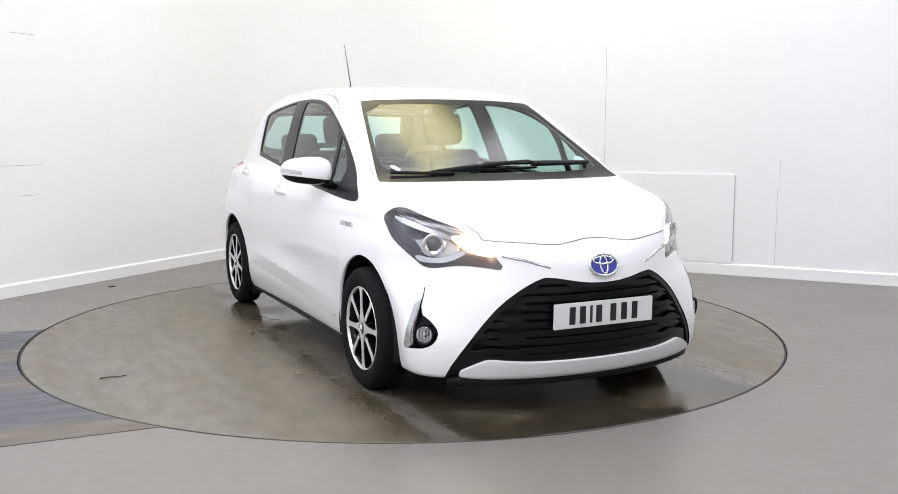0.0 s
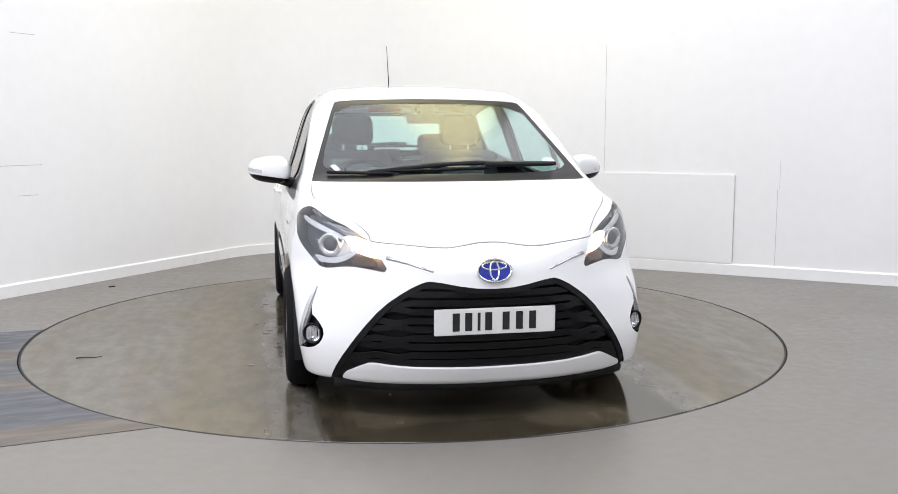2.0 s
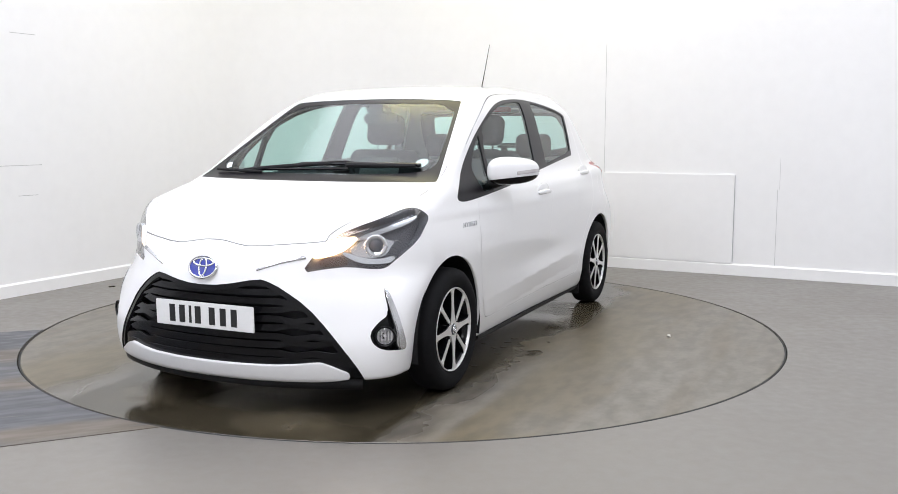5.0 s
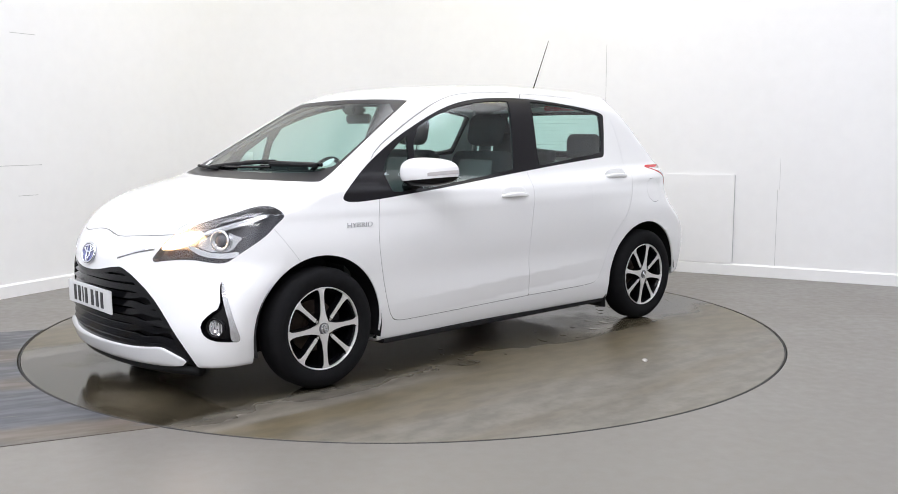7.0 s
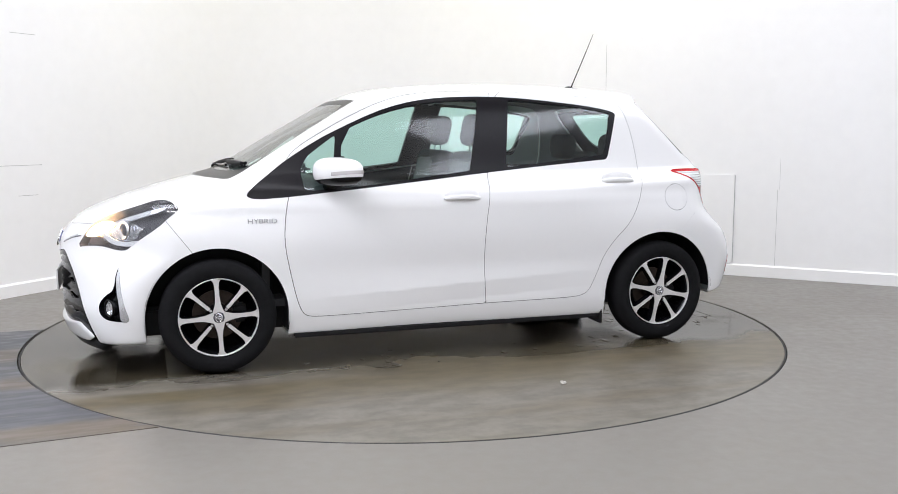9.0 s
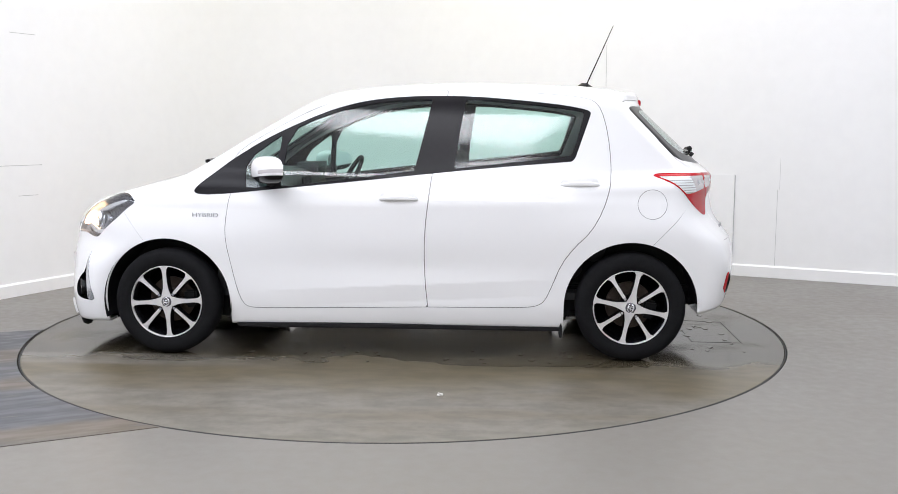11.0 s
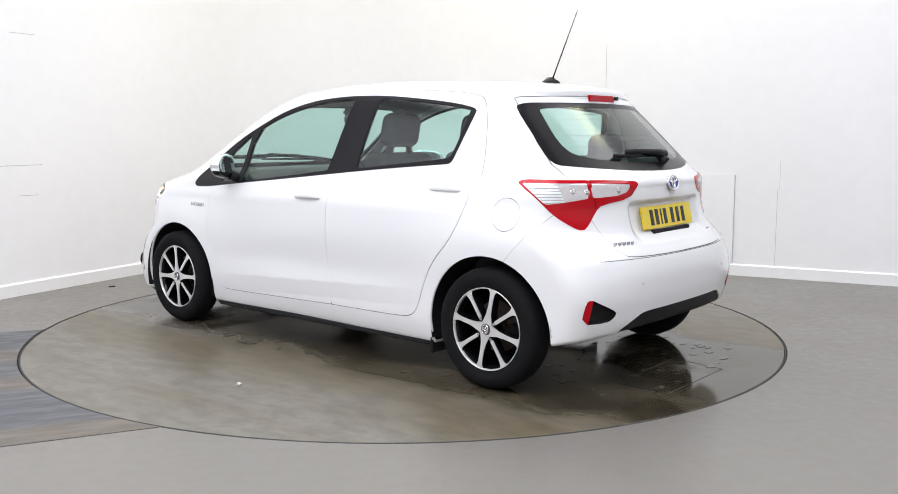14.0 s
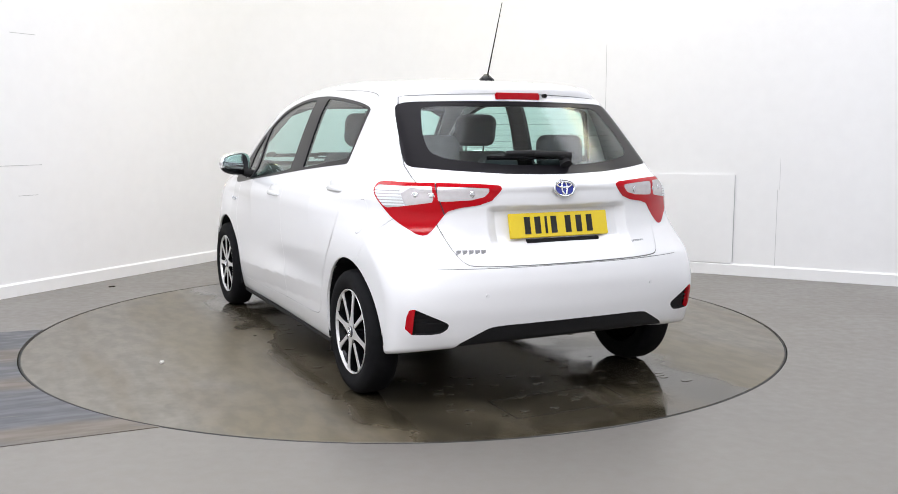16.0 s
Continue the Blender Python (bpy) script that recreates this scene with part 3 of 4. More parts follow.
# outlines in the car's own metres
GRILLE = rounded([(-0.2, 0.567), (0.0, 0.567), (0.10, 0.572), (0.262, 0.603), (0.30, 0.592), (0.362, 0.56), (0.458, 0.49), (0.545, 0.388), (0.61, 0.297), (0.66, 0.206), (0.672, 0.13), (-0.2, 0.13)], 1)
LIP = rounded([(-0.2, 0.229), (0.30, 0.232), (0.42, 0.240), (0.50, 0.250), (0.53, 0.245), (0.64, 0.184), (0.55, 0.172), (0.443, 0.169), (-0.2, 0.166)], 1)
HEADLAMP = rounded([(1.505, 0.626), (1.42, 0.700), (1.352, 0.754), (1.17, 0.806), (0.97, 0.846), (0.82, 0.882), (0.735, 0.880), (0.675, 0.856), (0.645, 0.832), (0.70, 0.792), (0.75, 0.745), (0.93, 0.660), (0.985, 0.632), (1.06, 0.628), (1.22, 0.646), (1.36, 0.640)], 1)
RUNNING = rounded([(1.140, 0.772), (1.25, 0.772), (1.37, 0.742), (1.452, 0.684), (1.32, 0.694), (1.235, 0.716), (1.18, 0.745)], 1)
BROW = rounded([(0.715, 0.856), (0.821, 0.839), (0.988, 0.806), (1.131, 0.776), (1.180, 0.752), (1.107, 0.760), (0.993, 0.782), (0.811, 0.816), (0.73, 0.842)], 1)
UNDERLINE = rounded([(0.915, 0.684), (1.004, 0.671), (1.131, 0.679), (1.237, 0.712), (1.262, 0.702), (1.150, 0.656), (1.005, 0.649), (0.919, 0.658)], 1)
WINKER = rounded([(1.242, 0.693), (1.345, 0.690), (1.390, 0.682), (1.395, 0.650), (1.289, 0.648), (1.205, 0.655)], 1)
BEZEL = rounded([(0.850, 0.754), (0.93, 0.748), (0.995, 0.774), (1.107, 0.766), (1.215, 0.716), (1.142, 0.683), (1.016, 0.676), (0.955, 0.690), (0.925, 0.733)], 1)
FOG = rounded([(1.002, 0.556), (1.022, 0.545), (1.004, 0.443), (1.075, 0.415), (1.133, 0.371), (1.118, 0.325), (1.053, 0.296), (0.945, 0.288), (0.884, 0.286), (0.912, 0.362), (0.966, 0.488)], 1)
FOGSTRIP = rounded([(1.006, 0.560), (1.012, 0.535), (0.980, 0.442), (0.948, 0.371), (0.940, 0.280), (0.87, 0.280), (0.905, 0.367), (0.960, 0.488)], 1)
SCREEN = rounded([(-0.2, 0.975), (0.50, 0.975), (0.697, 0.975), (0.697, 0.985), (0.61, 1.195), (0.535, 1.372), (0.515, 1.388), (0.18, 1.40), (-0.2, 1.40)], 1)
SCREEN_CLEAR = rounded([(-0.2, 1.006), (0.30, 1.008), (0.57, 1.018), (0.632, 1.045), (0.630, 1.08), (0.585, 1.20), (0.515, 1.365), (0.15, 1.375), (-0.2, 1.375)], 1)
DLO = rounded([(-1.108, 0.892), (-1.079, 0.930), (-0.982, 1.004), (-0.89, 1.073), (-0.732, 1.17), (-0.605, 1.233), (-0.415, 1.317), (-0.258, 1.367), (-0.101, 1.396), (0.057, 1.408), (0.189, 1.412), (0.341, 1.410), (0.528, 1.399), (0.836, 1.368),
               (0.988, 1.343), (1.046, 1.325), (1.042, 1.300), (0.965, 1.085), (0.950, 1.057), (0.890, 1.053), (0.541, 1.025), (0.199, 0.993), (-0.224, 0.949), (-0.629, 0.911), (-0.891, 0.884), (-1.06, 0.874)], 1)
FRONT_PANE = rounded([(-0.588, 1.222), (-0.414, 1.298), (-0.256, 1.347), (-0.098, 1.378), (0.059, 1.392), (0.185, 1.394), (0.192, 1.384), (0.105, 1.012), (0.095, 1.004), (-0.229, 0.967), (-0.60, 0.924), (-0.626, 0.927)], 1)
QUARTER_PANE = rounded([(-0.825, 1.06), (-0.632, 1.200), (-0.625, 1.195), (-0.655, 0.997), (-0.668, 0.925), (-0.80, 0.912), (-0.815, 0.94)], 1)
REAR_PANE = rounded([(0.377, 1.396), (0.528, 1.386), (0.836, 1.354), (0.995, 1.328), (1.012, 1.318), (0.950, 1.105), (0.925, 1.083), (0.540, 1.044), (0.325, 1.020), (0.314, 1.030), (0.372, 1.385)], 1)
FRONT_DOOR = rounded([(-0.891, 0.886), (-0.904, 0.843), (-0.921, 0.719), (-0.919, 0.625), (-0.895, 0.499), (-0.863, 0.355), (-0.835, 0.285), (-0.800, 0.262), (-0.70, 0.260), (-0.386, 0.265), (0.178, 0.277), (0.178, 0.277), (0.165, 0.425), (0.161, 0.581),
                      (0.17, 0.735), (0.188, 0.87), (0.199, 0.993), (0.242, 1.214), (0.275, 1.440), (0.27, 1.442), (-0.013, 1.438), (-0.204, 1.421), (-0.359, 1.380), (-0.515, 1.314), (-0.674, 1.230), (-0.846, 1.128), (-0.90, 1.06)], 1)
REAR_DOOR = rounded([(0.199, 0.993), (0.188, 0.87), (0.17, 0.735), (0.161, 0.581), (0.165, 0.425), (0.178, 0.277), (0.178, 0.277), (0.553, 0.28), (0.70, 0.283), (0.765, 0.292), (0.805, 0.32), (0.839, 0.395), (0.888, 0.518), (0.955, 0.61), (1.041, 0.693), (1.103, 0.806),
                     (1.14, 0.922), (1.153, 1.035), (1.134, 1.214), (1.102, 1.335), (1.062, 1.385), (0.986, 1.404), (0.833, 1.420), (0.523, 1.436), (0.275, 1.440), (0.242, 1.214)], 1)
BACKLIGHT = rounded([(-0.2, 1.362), (0.48, 1.358), (0.575, 1.350), (0.60, 1.325), (0.628, 1.21), (0.654, 1.09), (0.645, 1.062), (0.60, 1.057), (0.45, 1.043), (0.2, 1.027), (-0.2, 1.025)], 1)
BACKLIGHT_CLEAR = rounded([(-0.2, 1.342), (0.44, 1.338), (0.49, 1.325), (0.50, 1.30), (0.535, 1.20), (0.54, 1.14), (0.51, 1.105), (0.40, 1.086), (0.2, 1.068), (-0.2, 1.064)], 1)
TAIL_LAMP = rounded([(0.630, 0.978), (0.655, 0.992), (0.72, 0.998), (1.068, 0.995), (1.41, 0.986), (1.455, 0.976), (1.44, 0.955), (1.381, 0.905), (1.166, 0.882), (1.127, 0.853), (1.055, 0.775), (1.01, 0.770), (0.963, 0.783), (0.834, 0.837), (0.747, 0.900)], 1)
TAIL_CLEAR = rounded([(0.655, 0.974), (0.67, 0.983), (1.05, 0.982), (1.062, 0.978), (1.072, 0.915), (1.06, 0.911), (0.80, 0.888), (0.765, 0.894)], 1)
TAIL_CLEAR_INNER = rounded([(1.090, 0.978), (1.10, 0.980), (1.37, 0.973), (1.395, 0.966), (1.345, 0.924), (1.11, 0.913), (1.098, 0.918)], 1)
TAILGATE = rounded([(-0.2, 1.40), (0.52, 1.386), (0.575, 1.375), (0.66, 1.09), (0.648, 0.998), (0.598, 0.864), (0.56, 0.77), (0.535, 0.70), (0.505, 0.655), (0.46, 0.646), (0.30, 0.643), (-0.2, 0.642)], 1)
REFLECTOR = rounded([(0.975, 0.365), (1.005, 0.472), (1.045, 0.476), (1.06, 0.472), (1.21, 0.418), (1.23, 0.402), (1.21, 0.380), (1.16, 0.362)], 1)
DIFFUSER = rounded([(-0.2, 0.392), (0.30, 0.391), (0.40, 0.386), (0.43, 0.375), (0.57, 0.30), (0.60, 0.20), (-0.2, 0.20)], 1)
BONNET_EDGE = rounded([(-0.2, -2.2), (0.475, -2.2), (0.475, -1.85), (0.56, -1.71), (0.65, -1.56), (0.695, -1.45), (0.708, -1.35), (0.70, -1.15), (0.69, -1.0), (-0.2, -1.0)], 1)
BONNET_LIP = curve([(0.0, 0.753), (0.05, 0.752), (0.10, 0.744), (0.18, 0.733), (0.25, 0.735), (0.31, 0.741), (0.45, 0.750), (0.55, 0.76)], 0.03)   # height of its front edge by distance from the middle

# the wheel arches are cut through
d = np.full(len(shell[0]), 1.0)
for y in AXLES:
    flank = np.abs(shell[0][:, 0]) > 0.52
    d = np.where(flank, np.minimum(d, np.hypot(shell[0][:, 1] - y, np.maximum(shell[0][:, 2] - HUB_Z, -0.0) + np.minimum(shell[0][:, 2] - HUB_Z, 0) * 0.25) - ARCH_R), d)
_, shell = split(shell, d)

BACK = lambda ax, y, z: y > 1.15
grille, shell = split(shell, zone(shell, GRILLE, "end", lambda ax, y, z: y < -1.5))
lamps, shell = split(shell, zone(shell, HEADLAMP, "nose", lambda ax, y, z: (y < -1.3) & (ax > 0.36)))
fogs, shell = split(shell, zone(shell, FOG, "nose", lambda ax, y, z: (y < -1.5) & (ax > 0.6)))
screen, shell = split(shell, zone(shell, SCREEN, "end", lambda ax, y, z: y < -0.3))
flank_glass, shell = split(shell, zone(shell, DLO, "side", lambda ax, y, z: ax > 0.45))
backlight, shell = split(shell, zone(shell, BACKLIGHT, "end", lambda ax, y, z: y > 1.1))
tails, shell = split(shell, zone(shell, TAIL_LAMP, "stern", lambda ax, y, z: y > 1.25))
reflectors, shell = split(shell, zone(shell, REFLECTOR, "stern", lambda ax, y, z: (y > 1.4) & (ax > 0.5)))
diffuser, shell = split(shell, zone(shell, DIFFUSER, "end", lambda ax, y, z: y > 1.5))

# painted panels, each with a narrow gap round it
GAP = 0.0022
gaps = []
painted = {}
DOORS = lambda ax, y, z: ax > 0.45
for name, outline, kind, mask in (("front_door", FRONT_DOOR, "side", DOORS), ("rear_door", REAR_DOOR, "side", DOORS), ("bonnet", BONNET_EDGE, "top", lambda ax, y, z: (z > 0.66) & (y < -0.9)),
                                  ("tailgate", TAILGATE, "end", lambda ax, y, z: y > 1.1)):
    def edge(m):
        d = zone(m, outline, kind, mask)
        return np.maximum(d, BONNET_LIP(np.abs(m[0][:, 0])) - m[0][:, 2]) if name == "bonnet" else d
    painted[name], shell = split(shell, edge(shell) + GAP)
    band, shell = split(shell, edge(shell) - GAP)
    gaps.append(band)
fuel = np.where(shell[0][:, 0] > 0.4, np.hypot(shell[0][:, 1] - 1.359, shell[0][:, 2] - 0.838) - 0.076, 1.0)
painted["fuel_flap"], shell = split(shell, fuel + 0.0015)
band, shell = split(shell, np.where(shell[0][:, 0] > 0.4, np.hypot(shell[0][:, 1] - 1.359, shell[0][:, 2] - 0.838) - 0.0775, 1.0))
gaps.append(band)


def bumper_cut(m):
    """Below zero in the bumpers: ahead of a slanting line before the front arch, and behind one after the rear arch."""
    x, y, z = m[0].T
    front = np.maximum(y + 1.36 + 0.75 * np.maximum(z - 0.60, -0.2), z - 0.87)
    rear = np.maximum(1.36 + 0.95 * (z - 0.62) - y, z - np.where(np.abs(x) < 0.66, 0.638, 0.90))
    return np.minimum(front, rear)


bumpers, shell = split(shell, bumper_cut(shell) + 0.0016)
band, shell = split(shell, bumper_cut(shell) - 0.0016)
gaps.append(band)
front_bumper, rear_bumper = split(bumpers, bumpers[0][:, 1])

body = sheet("body", lined(shell, 0.014), PAINT, car_thing)
sheet("panel_gap", shift(both(*gaps), -0.004), SEAM, body)
sheet("bonnet", lined(painted["bonnet"], 0.008), PAINT, car_thing)
tailgate = sheet("tailgate", lined(painted["tailgate"], 0.008), PAINT, car_thing)
sheet("fuel_flap", lined(painted["fuel_flap"], 0.006), PAINT, car_thing)
bumper_front = sheet("front_bumper", lined(front_bumper, 0.014), PAINT, car_thing)
bumper_rear = sheet("rear_bumper", lined(rear_bumper, 0.014), PAINT, car_thing)
doors = {}
for name in ("front_door", "rear_door"):
    for side, m in zip((1, -1), sides(painted[name])):
        doors[name, side] = sheet(name, lined(m, 0.010), PAINT, car_thing)

# lining under the roof and down the pillars
inner = flipped(shift(shell, -0.03))
keep = (np.abs(inner[0][:, 1] - 0.2) - 1.42)
roof_lining, _ = split(inner, np.maximum(keep, 0.98 - inner[0][:, 2]))
sheet("roof_lining", roof_lining, LINING, car_thing)
for name in ("front_door", "rear_door"):
    low, _ = split(painted[name], painted[name][0][:, 2] - 1.0)
    for m in sides(flipped(shift(low, -0.04))):
        sheet("door_card", m, CABIN_PLASTIC, car_thing)



def strip_of(m, f, half):
    """The strip of a mesh on which f lies within half of zero."""
    m, _ = split(m, f(m[0]) - half)
    return split(m, -f(m[0]) - half)[0] if len(m[1]) else m


# windows
pane_kinds = (("front_window", FRONT_PANE), ("quarter_window", QUARTER_PANE), ("rear_side_window", REAR_PANE))
trim = flank_glass
for name, outline in pane_kinds:
    glass_m, trim = split(trim, zone(trim, outline, "side", DOORS))
    for m in sides(glass_m):
        sheet(name, shift(m, -0.007), GLASS, car_thing).visible_shadow = False
for m in sides(trim):
    sheet("window_frame", lined(shift(m, -0.002), 0.02), TRIM, car_thing, "gloss black window surround and pillar")
glass_m, frit = split(screen, zone(screen, SCREEN_CLEAR, "end", lambda ax, y, z: y < -0.3))
windscreen = sheet("windscreen", shift(glass_m, -0.004), SCREEN_GLASS, car_thing)
windscreen.visible_shadow = False
sheet("screen_border", lined(shift(frit, -0.003), 0.01), TRIM, windscreen)
glass_m, frit = split(backlight, zone(backlight, BACKLIGHT_CLEAR, "end", BACK))
rear_window = sheet("rear_window", shift(glass_m, -0.004), SCREEN_GLASS, car_thing)
rear_window.visible_shadow = False
sheet("window_border", lined(shift(frit, -0.003), 0.01), TRIM, rear_window)

# headlights
for side, m in zip((1, -1), sides(lamps)):
    every = lambda ax, y, z: ax > 0
    unit = sheet("headlight", both(rim(m, 0.05), shift(m, -0.048)), SMOKE, car_thing, "headlight with dark housing and lit running light")
    sheet("lens", shift(m, -0.001), CLEAR, unit).visible_shadow = False
    for name, outline, depth, mat in (("running_light", RUNNING, 0.010, GLOW), ("brow", BROW, 0.016, SILVER), ("lower_trim", UNDERLINE, 0.014, CHROME), ("indicator", WINKER, 0.018, AMBER), ("bezel", BEZEL, 0.034, SILVER)):
        piece, _ = split(m, zone(m, outline, "nose", every))
        sheet(name, lined(shift(piece, -depth), 0.02), mat, unit)
    at = pose(side * 0.652, -1.690, 0.727) @ pose(0, 0, 0, 90, 0, side * 28)
    part("projector_ring", lathe([(0.030, 0.0), (0.047, 0.012), (0.050, 0.008), (0.046, -0.02), (0.03, -0.02)], 40, at), CHROME, unit, smooth=True)
    part("projector", lathe([(0.0, 0.012), (0.012, 0.0105), (0.022, 0.006), (0.029, 0.0), (0.031, -0.02)], 32, at), SMOKE, unit, smooth=True)

# fog lights in their black pockets
for side, m in zip((1, -1), sides(fogs)):
    every = lambda ax, y, z: ax > 0
    strip, pocket = split(m, zone(m, FOGSTRIP, "nose", every))
    unit = sheet("fog_light", both(rim(m, 0.04), shift(pocket, -0.035)), BLACK, car_thing, "round fog light in a black pocket")
    sheet("chrome_blade", lined(shift(strip, 0.003), 0.03), SILVER, unit)
    at = pose(side * 0.737, -1.772, 0.353) @ pose(0, 0, 0, 90, 0, side * 30)
    part("bezel", lathe([(0.034, -0.03), (0.046, 0.006), (0.043, 0.009), (0.036, 0.002), (0.034, -0.006)], 36, at), BLACK, unit, smooth=True)
    part("reflector", lathe([(0.0, -0.028), (0.012, -0.026), (0.025, -0.014), (0.035, 0.0)], 32, at), CHROME, unit, smooth=True)
    part("bulb_cap", disc(0.009, 0.014, at @ pose(0, 0, -0.014), 16, 0.007), PALE, unit, smooth=True)
    for k in range(5):
        part("lens_rib", box(-0.029 + 0.0135 * k, -0.022, -0.004, -0.025 + 0.0135 * k, 0.022, -0.001, at), PALE, unit)
    part("lamp_glass", lathe([(0.0, 0.008), (0.02, 0.006), (0.034, 0.0)], 32, at), CLEAR, unit, smooth=True).visible_shadow = False

# grille: a sunk back, level slats, a gloss border and the pale lip below
def edge_of(m):
    return zone(m, GRILLE, "end", lambda ax, y, z: ax >= 0)


lip, mouth = split(grille, zone(grille, LIP, "end", lambda ax, y, z: ax >= 0))
unit = sheet("grille", both(rim(grille, 0.06), shift(mouth, -0.06)), MATT, car_thing, "gloss black slatted lower grille")
border, mesh_zone = split(mouth, -edge_of(mouth) - 0.022)
sheet("grille_border", lined(shift(border, -0.004), 0.03), GRILLE_GLOSS, unit)
apron, mesh_zone = split(mesh_zone, mesh_zone[0][:, 2] - 0.262)
sheet("apron", lined(shift(apron, -0.012), 0.03), GRILLE_GLOSS, unit)
def zigzag(ax):
    """The wave in the slats' outer ends."""
    return 0.011 * np.abs((np.clip(ax - 0.33, 0, 1) / 0.075 + 1) % 2 - 1) * np.clip((ax - 0.33) / 0.03, 0, 1)


for k, z in enumerate(np.arange(0.285, 0.60, 0.037)):
    slat = strip_of(mesh_zone, lambda p: p[:, 2] - z - zigzag(np.abs(p[:, 0])) * (1 if k % 2 else -1), 0.0115)
    for slat in sides(slat) if z > 0.55 else (slat,):
        if not len(slat[1]):
            continue
        tilt = np.clip((slat[0][:, 2] - z) / 0.023 + 0.5, 0, 1)
        p = slat[0] + [0, 1, 0] * (0.010 + 0.016 * tilt)[:, None]
        sheet("slat", lined((p, slat[1], slat[2]), 0.03), GRILLE_GLOSS, unit)
sheet("lip", lined(shift(lip, 0.010), 0.03), LIPWHITE, bumper_front, "pale silver lower lip")

# tail lights
for side, m in zip((1, -1), sides(tails)):
    every = lambda ax, y, z: ax > 0
    clear_outer, red = split(m, zone(m, TAIL_CLEAR, "stern", every))
    clear_inner, red = split(red, zone(red, TAIL_CLEAR_INNER, "stern", every))
    bound = lambda p: p[:, 1] - np.abs(p[:, 0]) - 1.078 - (0.985 - p[:, 2]) * 0.45
    on_body, on_gate = split(red, bound(red[0]) + 0.004)
    _, on_gate = split(on_gate, bound(on_gate[0]) - 0.004)
    red = on_body
    unit = sheet("tail_light", lined(shift(red, 0.002), 0.02), RED, car_thing, "red tail light with clear sections")
    outer = sheet("clear_section", lined(shift(clear_outer, 0.001), 0.01), PALE, unit)
    for z in np.arange(0.903, 0.978, 0.0125):
        rib = strip_of(clear_outer, lambda p: p[:, 2] - z, 0.0042)
        if len(rib[1]):
            rib, _ = split(rib, rib[0][:, 1] - np.abs(rib[0][:, 0]) - 0.86 - (0.975 - rib[0][:, 2]) * 0.6)
            if len(rib[1]):
                sheet("lens_rib", lined(shift(rib, 0.004), 0.004), PAPER, outer)
    for y, z in ((1.62, 0.940), (1.655, 0.938), (1.72, 0.945)):
        x = next((v for v in np.arange(0.75, 0.2, -0.004) if car(np.array(v), np.array(y), np.array(z)) < 0), 0.5)
        part("bulb", lathe([(0.0, 0.004), (0.007, 0.003), (0.011, 0.0), (0.016, 0.002), (0.017, -0.004)], 20, pose(side * x, y, z) @ pose(0, 0, 0, -90, 0, -side * 35)), CHROME, outer, smooth=True)
    sheet("clear_section", lined(shift(clear_inner, 0.001), 0.01), PALE, unit)
    sheet("tailgate_section", lined(shift(on_gate, 0.003), 0.02), RED, unit)
    sheet("lamp_seat", shift(m, -0.010), SMOKE, unit)

# reflectors and diffuser at the back
for m in sides(reflectors):
    red, dark = split(m, (m[0][:, 1] - np.abs(m[0][:, 0])) - 1.042 - (m[0][:, 2] - 0.44) * 0.25)
    unit = sheet("bumper_vent", both(rim(m, 0.03), shift(dark, -0.022)), MATT, car_thing, "black bumper vent with a red reflector")
    sheet("reflector", lined(shift(red, 0.002), 0.02), RED, unit)
    for z in (0.405, 0.425, 0.445):
        rib = strip_of(dark, lambda p: p[:, 2] - z, 0.003)
        if len(rib[1]):
            sheet("rib", lined(shift(rib, -0.012), 0.012), MATT, unit)
sheet("diffuser", lined(shift(diffuser, -0.006), 0.05), MATT, bumper_rear, "dark grey lower rear trim")
for x in (-0.43, 0.43):
    part("parking_sensor", disc(0.008, 0.004, pose(x, 1.866, 0.524, 90, 0, 12 if x < 0 else -12), 20), LIPWHITE, bumper_rear)


def on_skin(x=None, y=None, z=None, side=1):
    """The missing coordinate of a place on the car's skin: x on the flank of that side, or y at the nose (side -1) or the stern (side 1)."""
    lo, hi = 0.0, 2.3
    for _ in range(40):
        mid = (lo + hi) / 2
        v = car(np.array(mid), np.array(y), np.array(z)) if x is None else car(np.array(x), np.array(side * mid), np.array(z))
        lo, hi = (mid, hi) if v < 0 else (lo, mid)
    return side * lo


def on_screen(x, z, off=0.012):
    """A place on the windscreen, a little before it."""
    return (x, -1.245 + 0.13 * x * x + 1.732 * (z - 0.97) - off * 0.5, z + off * 0.866)



def on_back(x, z, off=0.0):
    """A place on the rear window, a little behind it."""
    return (x, 1.735 - 0.38 * x * x - 1.0703 * (z - 1.02) + off * 0.683, z + off * 0.731)


# arch linings, underbody and mudflaps
for side in (1, -1):
    for y in AXLES:
        arc = [(ARCH_R + 0.006) * Vector((math.cos(a), math.sin(a))) for a in np.linspace(-0.25 if y < 0 else 0.03, math.pi + 0.25, 28)]
        bm = bmesh.new()
        outer = [bm.verts.new((side * 0.812, y + v.x, HUB_Z + v.y)) for v in arc]
        deep = [bm.verts.new((side * 0.50, y + v.x, HUB_Z + v.y)) for v in arc]
        for k in range(len(arc) - 1):
            bm.faces.new((outer[k], outer[k + 1], deep[k + 1], deep[k]))
        bm.faces.new(deep)
        part("arch_liner", bm, MATT, car_thing, smooth=False)
part("underbody", box(-0.60, -1.80, 0.17, 0.60, 0.95, 0.32, bevel=0.02), MATT, car_thing)
